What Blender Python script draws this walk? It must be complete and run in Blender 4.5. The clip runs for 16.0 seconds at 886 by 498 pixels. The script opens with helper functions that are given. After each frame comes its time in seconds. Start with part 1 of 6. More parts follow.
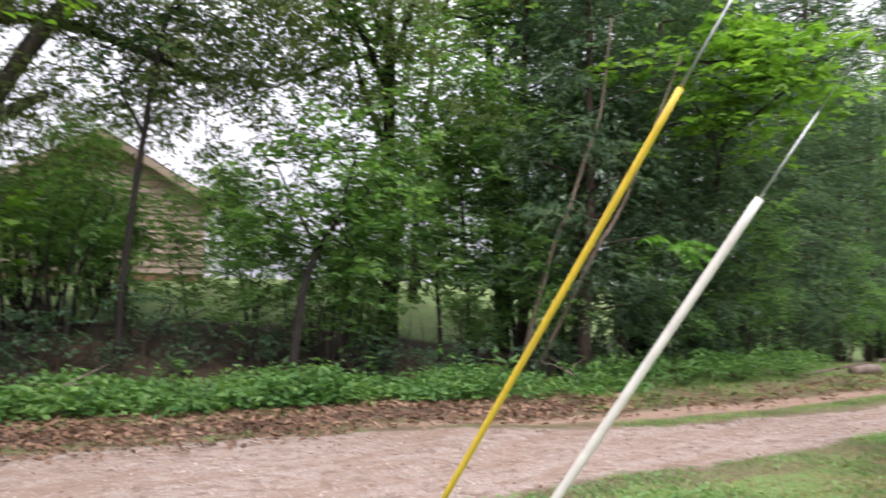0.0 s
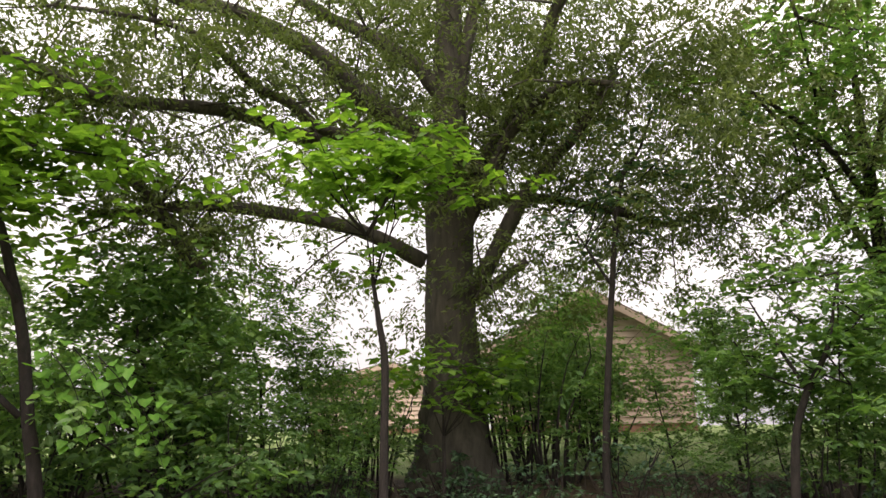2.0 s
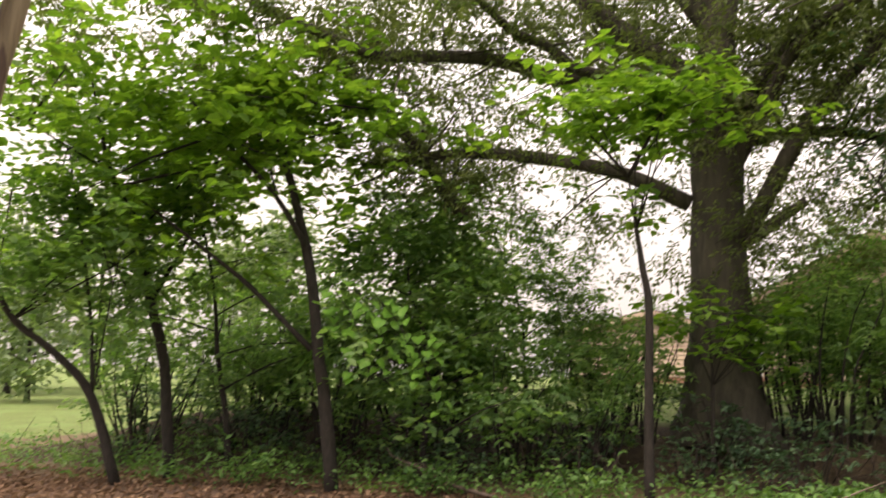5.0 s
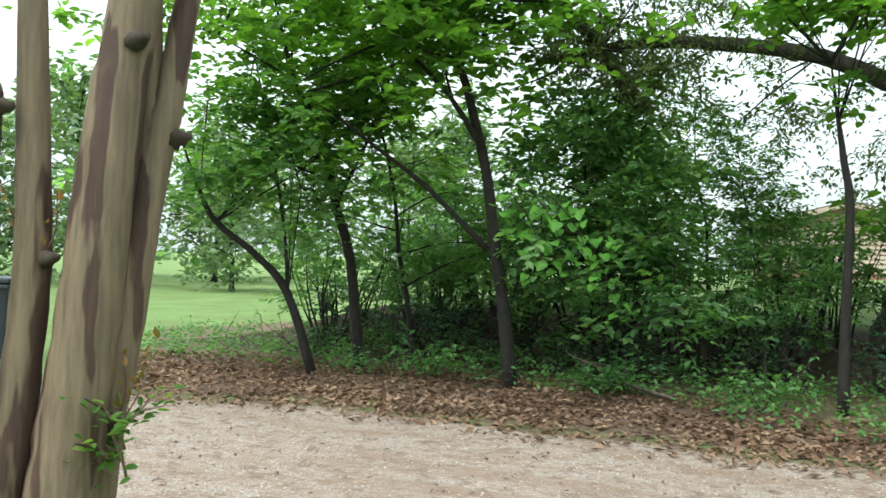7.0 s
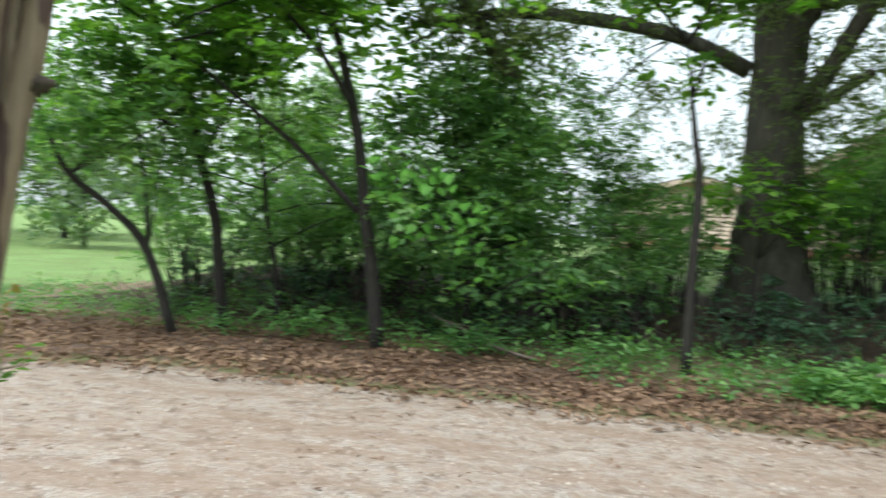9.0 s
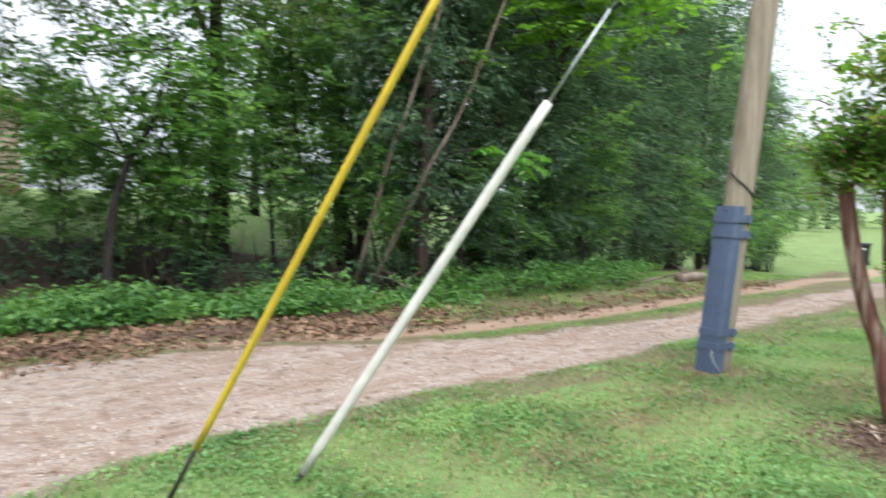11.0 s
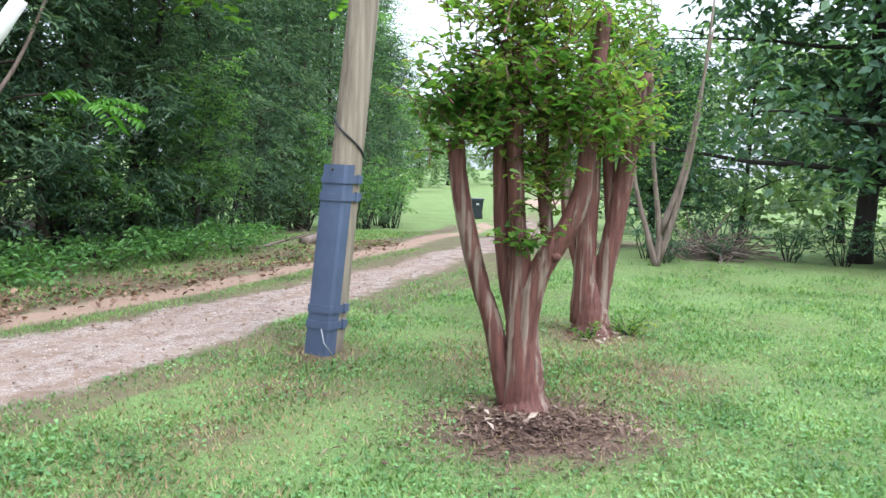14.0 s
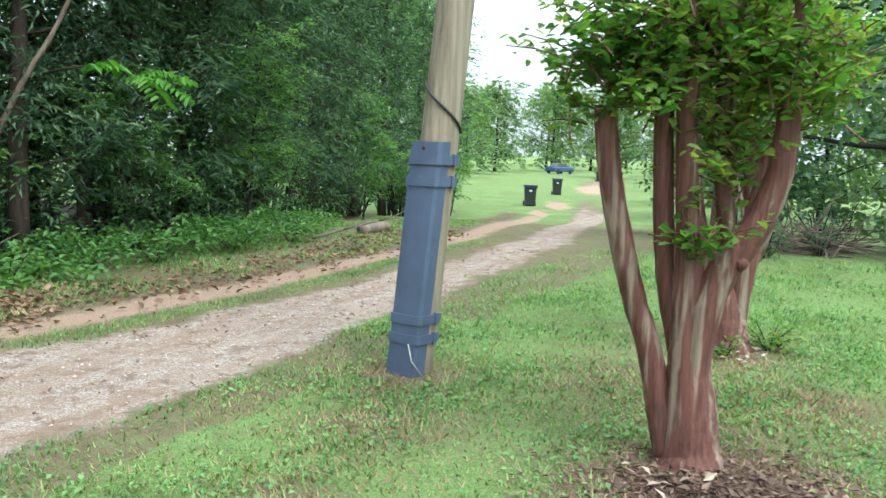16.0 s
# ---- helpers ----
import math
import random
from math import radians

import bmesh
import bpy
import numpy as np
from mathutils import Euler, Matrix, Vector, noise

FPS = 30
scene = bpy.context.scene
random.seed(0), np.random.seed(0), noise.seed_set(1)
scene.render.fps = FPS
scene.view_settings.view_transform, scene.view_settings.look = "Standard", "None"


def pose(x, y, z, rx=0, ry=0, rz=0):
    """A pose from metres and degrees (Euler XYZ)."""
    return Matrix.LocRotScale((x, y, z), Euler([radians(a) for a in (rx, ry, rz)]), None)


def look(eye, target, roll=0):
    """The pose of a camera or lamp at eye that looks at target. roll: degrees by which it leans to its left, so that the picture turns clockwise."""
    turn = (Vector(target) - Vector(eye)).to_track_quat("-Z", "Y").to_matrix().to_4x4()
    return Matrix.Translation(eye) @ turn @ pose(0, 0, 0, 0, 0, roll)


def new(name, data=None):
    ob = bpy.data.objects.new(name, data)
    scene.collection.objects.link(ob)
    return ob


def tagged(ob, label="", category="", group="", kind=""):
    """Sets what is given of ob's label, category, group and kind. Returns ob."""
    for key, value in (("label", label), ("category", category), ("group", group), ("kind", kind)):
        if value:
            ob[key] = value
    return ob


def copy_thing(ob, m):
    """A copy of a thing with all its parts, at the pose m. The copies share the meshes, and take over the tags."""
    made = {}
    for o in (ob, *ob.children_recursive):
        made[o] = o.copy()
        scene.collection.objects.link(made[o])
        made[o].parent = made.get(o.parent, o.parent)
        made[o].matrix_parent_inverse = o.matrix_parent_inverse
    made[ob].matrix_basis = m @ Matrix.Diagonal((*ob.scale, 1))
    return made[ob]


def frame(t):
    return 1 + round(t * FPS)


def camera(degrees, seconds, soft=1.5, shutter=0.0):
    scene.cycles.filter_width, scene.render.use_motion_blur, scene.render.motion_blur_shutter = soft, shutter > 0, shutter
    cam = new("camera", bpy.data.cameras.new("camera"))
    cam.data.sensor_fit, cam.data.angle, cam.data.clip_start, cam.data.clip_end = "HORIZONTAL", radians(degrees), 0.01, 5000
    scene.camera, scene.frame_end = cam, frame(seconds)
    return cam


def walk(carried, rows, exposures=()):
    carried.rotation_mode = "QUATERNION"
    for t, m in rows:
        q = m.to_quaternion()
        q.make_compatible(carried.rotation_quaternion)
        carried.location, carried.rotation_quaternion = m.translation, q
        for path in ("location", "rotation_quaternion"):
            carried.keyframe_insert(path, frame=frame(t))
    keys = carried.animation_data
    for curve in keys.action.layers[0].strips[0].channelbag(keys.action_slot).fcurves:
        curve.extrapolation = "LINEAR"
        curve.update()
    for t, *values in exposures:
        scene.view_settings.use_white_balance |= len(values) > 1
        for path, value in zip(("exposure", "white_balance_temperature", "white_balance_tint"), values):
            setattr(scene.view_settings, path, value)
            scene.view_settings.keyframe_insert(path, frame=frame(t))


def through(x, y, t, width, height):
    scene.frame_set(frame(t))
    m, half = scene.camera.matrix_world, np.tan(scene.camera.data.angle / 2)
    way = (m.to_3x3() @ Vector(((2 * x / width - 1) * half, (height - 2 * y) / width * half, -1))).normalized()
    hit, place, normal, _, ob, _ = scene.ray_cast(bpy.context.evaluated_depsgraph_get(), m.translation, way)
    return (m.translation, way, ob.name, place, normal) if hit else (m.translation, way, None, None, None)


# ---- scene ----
cam = camera(56.4, 16.0, 1.5, 0.35)
PATH = [
    (0, pose(-0.418, -0.415, 1.424, 92.28, -1.51, 6.93)),
    (0.5, pose(-0.282, -0.261, 1.424, 94.05, 0.35, 18.75)),
    (1, pose(-0.183, -0.195, 1.403, 97.32, 0.89, 31.83)),
    (1.5, pose(-0.163, -0.125, 1.402, 100.43, 0.88, 38.58)),
    (2, pose(-0.185, -0.104, 1.408, 102.26, 0.92, 40.78)),
    (2.5, pose(-0.189, -0.082, 1.405, 103.41, 1.08, 40.90)),
    (3, pose(-0.161, -0.099, 1.405, 104.42, 0.97, 41.38)),
    (3.5, pose(-0.180, -0.094, 1.408, 105.12, 0.44, 43.30)),
    (4, pose(-0.206, -0.101, 1.410, 104.74, -0.24, 46.76)),
    (4.5, pose(-0.261, -0.098, 1.380, 102.55, -0.91, 52.11)),
    (5, pose(-0.272, -0.091, 1.369, 98.56, -1.48, 58.28)),
    (5.2, pose(-0.272, -0.090, 1.375, 97.0, -1.7, 60.2)),
    (7.5, pose(-0.321, -0.100, 1.491, 89.84, -2.34, 71.69)),
    (8, pose(-0.304, -0.133, 1.480, 88.79, -3.54, 73.37)),
    (8.2, pose(-0.300, -0.135, 1.48, 88.3, -3.6, 74.1)),
    (10.3, pose(-0.135, -0.146, 1.442, 88.32, -2.22, 16.51)),
    (10.5, pose(-0.077, -0.117, 1.423, 88.12, -2.13, 10.65)),
    (11, pose(0.000, 0.000, 1.425, 86.45, -1.52, -2.42)),
    (11.5, pose(0.035, 0.147, 1.430, 84.58, -1.20, -12.01)),
    (12, pose(0.142, 0.237, 1.433, 83.43, -1.74, -18.14)),
    (12.5, pose(0.303, 0.351, 1.429, 83.25, -2.03, -21.70)),
    (13, pose(0.412, 0.528, 1.431, 84.02, -2.07, -25.84)),
    (13.5, pose(0.527, 0.779, 1.427, 83.87, -1.95, -27.65)),
    (14, pose(0.627, 1.077, 1.435, 84.25, -1.81, -27.03)),
    (14.5, pose(0.662, 1.366, 1.419, 84.25, -1.99, -27.89)),
    (15, pose(0.743, 1.657, 1.403, 84.00, -2.00, -26.38)),
    (15.5, pose(0.783, 1.998, 1.379, 83.92, -1.81, -24.16)),
    (16, pose(0.768, 2.321, 1.368, 83.21, -1.94, -24.04)),
]
EXPOSURES = [(0.0, 1.22, 6350, 20), (1.0, 1.25, 6800, 20), (2.0, 1.12, 7200, 20), (3.5, 0.98, 7400, 17), (5.2, 1.15, 8000, 20), (7.3, 1.28, 5950, -6), (8.2, 1.28, 5950, -6), (10.3, 1.3, 6150, 8), (12.0, 1.4, 5800, 9), (14.0, 1.45, 5650, 11), (15.0, 1.45, 5700, 6), (16.0, 1.42, 5780, -2)]
walk(cam, PATH, EXPOSURES)

# ---- world and light ----
world = bpy.data.worlds.new("overcast_sky")
scene.world = world
world.use_nodes = True
wn = world.node_tree.nodes
wl = world.node_tree.links
sky = wn.new("ShaderNodeTexSky")
sky.sky_type = "NISHITA"
sky.sun_disc = False
sky.sun_elevation = radians(55)
sky.sun_rotation = radians(200)
sky.air_density = 1.6
sky.dust_density = 4.0
cloud = wn.new("ShaderNodeTexNoise")
cloud.inputs["Scale"].default_value = 2.2
cloud.inputs["Detail"].default_value = 5
cloud_ramp = wn.new("ShaderNodeValToRGB")
cloud_ramp.color_ramp.elements[0].position = 0.3
cloud_ramp.color_ramp.elements[0].color = (8.0, 8.4, 9.2, 1)
cloud_ramp.color_ramp.elements[1].position = 0.7
cloud_ramp.color_ramp.elements[1].color = (12.0, 12.0, 12.2, 1)
wmix = wn.new("ShaderNodeMixRGB")
wmix.inputs["Fac"].default_value = 0.82
wl.new(cloud.outputs["Fac"], cloud_ramp.inputs["Fac"])
wl.new(sky.outputs["Color"], wmix.inputs["Color1"])
wl.new(cloud_ramp.outputs["Color"], wmix.inputs["Color2"])
# an overcast sky is three times as bright overhead as at the horizon
sky_way = wn.new("ShaderNodeTexCoord")
sky_xyz = wn.new("ShaderNodeSeparateXYZ")
sky_rise = wn.new("ShaderNodeMapRange")
sky_rise.inputs["From Max"].default_value = 1.0
sky_rise.inputs["To Min"].default_value = 0.042
sky_rise.inputs["To Max"].default_value = 0.162
wl.new(sky_way.outputs["Generated"], sky_xyz.inputs["Vector"])
wl.new(sky_xyz.outputs["Z"], sky_rise.inputs["Value"])
wl.new(wmix.outputs["Color"], wn["Background"].inputs["Color"])
wl.new(sky_rise.outputs["Result"], wn["Background"].inputs["Strength"])

sun_data = bpy.data.lights.new("sun", "SUN")
sun_data.energy = 1.3
sun_data.angle = radians(25)
sun_data.color = (1.0, 0.96, 0.9)
sun_lamp = new("sun", sun_data)
sun_lamp.matrix_world = look((0, 0, 30), (30 * 0.7 * math.cos(radians(110)), 30 * 0.7 * math.sin(radians(110)), 0))

# ---- materials ----


def material(name):
    m = bpy.data.materials.new(name)
    m.use_nodes = True
    t = m.node_tree
    return m, t.nodes, t.links, t.nodes["Principled BSDF"]


def ramp(nodes, links, source, stops):
    r = nodes.new("ShaderNodeValToRGB")
    els = r.color_ramp.elements
    while len(els) < len(stops):
        els.new(0.5)
    for e, (p, c) in zip(els, stops):
        e.position = p
        e.color = (*c, 1)
    links.new(source, r.inputs["Fac"])
    return r.outputs["Color"]


def noise_node(nodes, links, scale, detail=6, rough=0.6, stretch=None, coord="Object"):
    tc = nodes.new("ShaderNodeTexCoord")
    n = nodes.new("ShaderNodeTexNoise")
    n.inputs["Scale"].default_value = scale
    n.inputs["Detail"].default_value = detail
    n.inputs["Roughness"].default_value = rough
    if stretch:
        mp = nodes.new("ShaderNodeMapping")
        mp.inputs["Scale"].default_value = stretch
        links.new(tc.outputs[coord], mp.inputs["Vector"])
        links.new(mp.outputs["Vector"], n.inputs["Vector"])
    else:
        links.new(tc.outputs[coord], n.inputs["Vector"])
    return n.outputs["Fac"]


def bump(nodes, links, bsdf, source, strength, distance):
    b = nodes.new("ShaderNodeBump")
    b.inputs["Strength"].default_value = strength
    b.inputs["Distance"].default_value = distance
    links.new(source, b.inputs["Height"])
    links.new(b.outputs["Normal"], bsdf.inputs["Normal"])


def mix_color(nodes, links, fac, a, b, mode="MIX"):
    m = nodes.new("ShaderNodeMixRGB")
    m.blend_type = mode
    for sock, v in (("Fac", fac), ("Color1", a), ("Color2", b)):
        if isinstance(v, (int, float)):
            m.inputs[sock].default_value = v
        elif isinstance(v, tuple):
            m.inputs[sock].default_value = (*v, 1)
        else:
            links.new(v, m.inputs[sock])
    return m.outputs["Color"]


def leaf_material(name, dark, mid, light, through=0.35, rough=0.5):
    """Leaves: colour varied leaf by leaf and thing by thing, light passing through."""
    m, n, l, b = material(name)
    g = n.new("ShaderNodeNewGeometry")
    clump = noise_node(n, l, 1.5, 3, 0.6)
    blend = n.new("ShaderNodeMath")
    blend.operation = "MULTIPLY_ADD"
    l.new(g.outputs["Random Per Island"], blend.inputs[0])
    blend.inputs[1].default_value = 0.5
    spread = n.new("ShaderNodeMapRange")
    spread.inputs["From Min"].default_value = 0.32
    spread.inputs["From Max"].default_value = 0.68
    spread.inputs["To Max"].default_value = 0.5
    l.new(clump, spread.inputs["Value"])
    l.new(spread.outputs["Result"], blend.inputs[2])
    col = ramp(n, l, blend.outputs[0], [(0.1, dark), (0.5, mid), (0.9, light)])
    l.new(col, b.inputs["Base Color"])
    b.inputs["Roughness"].default_value = rough
    b.inputs["Specular IOR Level"].default_value = 0.3
    tr = n.new("ShaderNodeBsdfTranslucent")
    l.new(mix_color(n, l, 1.0, col, (1.35, 1.48, 0.6), "MULTIPLY"), tr.inputs["Color"])
    mx = n.new("ShaderNodeMixShader")
    mx.inputs["Fac"].default_value = through
    l.new(b.outputs["BSDF"], mx.inputs[1])
    l.new(tr.outputs["BSDF"], mx.inputs[2])
    l.new(mx.outputs["Shader"], n["Material Output"].inputs["Surface"])
    return m


def bark_material(name, dark, light, scale=9.0, stretch=(1, 1, 0.22), strength=0.7, distance=0.03):
    m, n, l, b = material(name)
    f = noise_node(n, l, scale, 8, 0.65, stretch)
    g = noise_node(n, l, 1.7, 3)
    col = ramp(n, l, f, [(0.3, dark), (0.72, light)])
    col = mix_color(n, l, ramp(n, l, g, [(0.4, (0, 0, 0)), (0.7, (0.35, 0.35, 0.35))]), col, tuple(c * 0.6 for c in light))
    l.new(col, b.inputs["Base Color"])
    b.inputs["Roughness"].default_value = 0.9
    bump(n, l, b, f, strength, distance)
    return m


def plain_material(name, color, rough=0.5, metal=0.0, wear=0.25, scale=6.0, relief=0.002):
    m, n, l, b = material(name)
    f = noise_node(n, l, scale, 6)
    col = ramp(n, l, f, [(0.3, tuple(c * (1 - wear) for c in color)), (0.7, tuple(min(1, c * (1 + wear * 0.6)) for c in color))])
    l.new(col, b.inputs["Base Color"])
    b.inputs["Roughness"].default_value = rough
    b.inputs["Metallic"].default_value = metal
    bump(n, l, b, noise_node(n, l, scale * 12, 4), 0.3, relief)
    return m


M_OAK_LEAF = leaf_material("oak_leaf", (0.055, 0.08, 0.03), (0.1, 0.135, 0.048), (0.16, 0.2, 0.08), 0.45)
M_MAPLE_LEAF = leaf_material("maple_leaf", (0.06, 0.13, 0.022), (0.12, 0.24, 0.04), (0.22, 0.36, 0.065), 0.55)
M_SHRUB_LEAF = leaf_material("shrub_leaf", (0.058, 0.122, 0.046), (0.12, 0.23, 0.082), (0.23, 0.36, 0.13), 0.58)
M_DARK_LEAF = leaf_material("shade_tree_leaf", (0.025, 0.058, 0.034), (0.065, 0.13, 0.075), (0.16, 0.25, 0.145), 0.4)
M_CEDAR_LEAF = leaf_material("cedar_needles", (0.022, 0.05, 0.031), (0.068, 0.125, 0.072), (0.185, 0.265, 0.15), 0.34, 0.6)
M_CRAPE_LEAF = leaf_material("crape_myrtle_leaf", (0.065, 0.155, 0.038), (0.14, 0.255, 0.055), (0.31, 0.31, 0.08), 0.58, 0.4)
M_RED_LEAF = leaf_material("bronze_young_leaf", (0.12, 0.14, 0.03), (0.26, 0.15, 0.05), (0.36, 0.14, 0.06), 0.45, 0.4)
M_IVY_LEAF = leaf_material("groundcover_leaf", (0.05, 0.13, 0.04), (0.1, 0.21, 0.06), (0.18, 0.31, 0.09), 0.38)
# distant leaves: air haze is put into the colour, paler and greyer
M_HAZY_LEAF = leaf_material("hazy_far_leaf", (0.075, 0.125, 0.065), (0.135, 0.2, 0.1), (0.2, 0.275, 0.15), 0.45)
M_GRASS = leaf_material("grass_blade", (0.034, 0.08, 0.02), (0.13, 0.24, 0.064), (0.3, 0.4, 0.14), 0.35)
M_STRAW = leaf_material("dry_grass", (0.13, 0.09, 0.05), (0.24, 0.175, 0.095), (0.38, 0.3, 0.17), 0.2, 0.8)
M_CLOVER = leaf_material("clover_leaf", (0.05, 0.125, 0.042), (0.12, 0.245, 0.08), (0.23, 0.37, 0.145), 0.3)
M_DRY_LEAF = leaf_material("fallen_leaf", (0.06, 0.033, 0.022), (0.16, 0.092, 0.058), (0.33, 0.215, 0.145), 0.1, 0.8)
M_CHIP = leaf_material("bark_chip", (0.05, 0.03, 0.022), (0.12, 0.075, 0.055), (0.28, 0.2, 0.15), 0.0, 0.9)
M_FLAKE = leaf_material("pale_bark_flake", (0.16, 0.11, 0.08), (0.29, 0.22, 0.17), (0.46, 0.39, 0.31), 0.0, 0.8)
M_GRAVEL = leaf_material("gravel_stone", (0.22, 0.16, 0.13), (0.36, 0.28, 0.235), (0.5, 0.43, 0.375), 0.0, 0.85)
M_OAK_BARK = bark_material("oak_bark", (0.016, 0.014, 0.01), (0.1, 0.088, 0.066), 12)
M_DARK_BARK = bark_material("sapling_bark", (0.007, 0.005, 0.004), (0.033, 0.026, 0.021), 24, (1, 1, 0.35))
M_CEDAR_BARK = bark_material("cedar_bark", (0.02, 0.014, 0.01), (0.09, 0.062, 0.045), 16, (1, 1, 0.12))
M_POLE = bark_material("weathered_pole_wood", (0.1, 0.078, 0.055), (0.36, 0.3, 0.22), 22, (1, 1, 0.03), 0.6, 0.012)
M_DEAD = bark_material("dead_wood", (0.09, 0.065, 0.05), (0.26, 0.2, 0.16), 14)


def crape_bark(name, red_dark, red, pale_dark, pale, lo, hi, scale, long):
    """Smooth bark that peels in long flakes, pale over brown."""
    m, n, l, b = material(name)
    flake = noise_node(n, l, scale, 3, 0.5, (1, 1, long))
    fine = noise_node(n, l, 45, 5, 0.6, (1, 1, 0.1))
    col = mix_color(n, l, ramp(n, l, flake, [(lo, (0, 0, 0)), (hi, (1, 1, 1))]), ramp(n, l, fine, [(0.3, red_dark), (0.7, red)]), ramp(n, l, fine, [(0.3, pale_dark), (0.7, pale)]))
    l.new(col, b.inputs["Base Color"])
    b.inputs["Roughness"].default_value = 0.75
    both = n.new("ShaderNodeMath")
    both.operation = "MULTIPLY_ADD"
    l.new(fine, both.inputs[0])
    both.inputs[1].default_value = 0.3
    l.new(flake, both.inputs[2])
    bump(n, l, b, both.outputs[0], 0.8, 0.02)
    return m


M_CRAPE = crape_bark("red_crape_bark", (0.055, 0.019, 0.014), (0.165, 0.062, 0.045), (0.13, 0.085, 0.062), (0.28, 0.21, 0.16), 0.53, 0.62, 21, 0.065)
M_CRAPE_TAN = crape_bark("tan_crape_bark", (0.04, 0.02, 0.014), (0.085, 0.044, 0.03), (0.11, 0.076, 0.048), (0.215, 0.152, 0.097), 0.43, 0.46, 9.5, 0.17)
M_GUARD = plain_material("blue_grey_guard", (0.075, 0.1, 0.165), 0.55, 0, 0.16, 5)
M_WHITE_PVC = plain_material("weathered_white_plastic", (0.53, 0.51, 0.465), 0.5, 0, 0.16, 9)
M_YELLOW_PVC = plain_material("yellow_plastic", (0.55, 0.39, 0.03), 0.45, 0, 0.15, 7)
M_STEEL = plain_material("galvanised_steel", (0.4, 0.42, 0.42), 0.45, 0.8, 0.2, 30)
M_RUSTY = plain_material("dark_steel", (0.06, 0.055, 0.05), 0.6, 0.5, 0.3, 20)
M_CABLE = plain_material("black_cable", (0.02, 0.02, 0.02), 0.6)
M_BIN = plain_material("dark_blue_grey_bin_plastic", (0.02, 0.026, 0.035), 0.5, 0, 0.2, 4)
M_BIN_LABEL = plain_material("pale_bin_mark", (0.6, 0.62, 0.62), 0.6)
M_TYRE = plain_material("black_rubber", (0.02, 0.02, 0.02), 0.8)
M_SIDING = plain_material("tan_vinyl_siding", (0.42, 0.32, 0.25), 0.6, 0, 0.16, 2.2)
M_ROOF = plain_material("grey_brown_shingles", (0.12, 0.1, 0.09), 0.9, 0, 0.3, 9)
M_GLASS = plain_material("dark_window_glass", (0.03, 0.035, 0.04), 0.08, 0, 0.1, 1)
M_BRICK_BASE = plain_material("brick_base", (0.3, 0.16, 0.11), 0.9, 0, 0.3, 8)
M_CAR = plain_material("blue_car_paint", (0.05, 0.09, 0.2), 0.25, 0.2, 0.05)


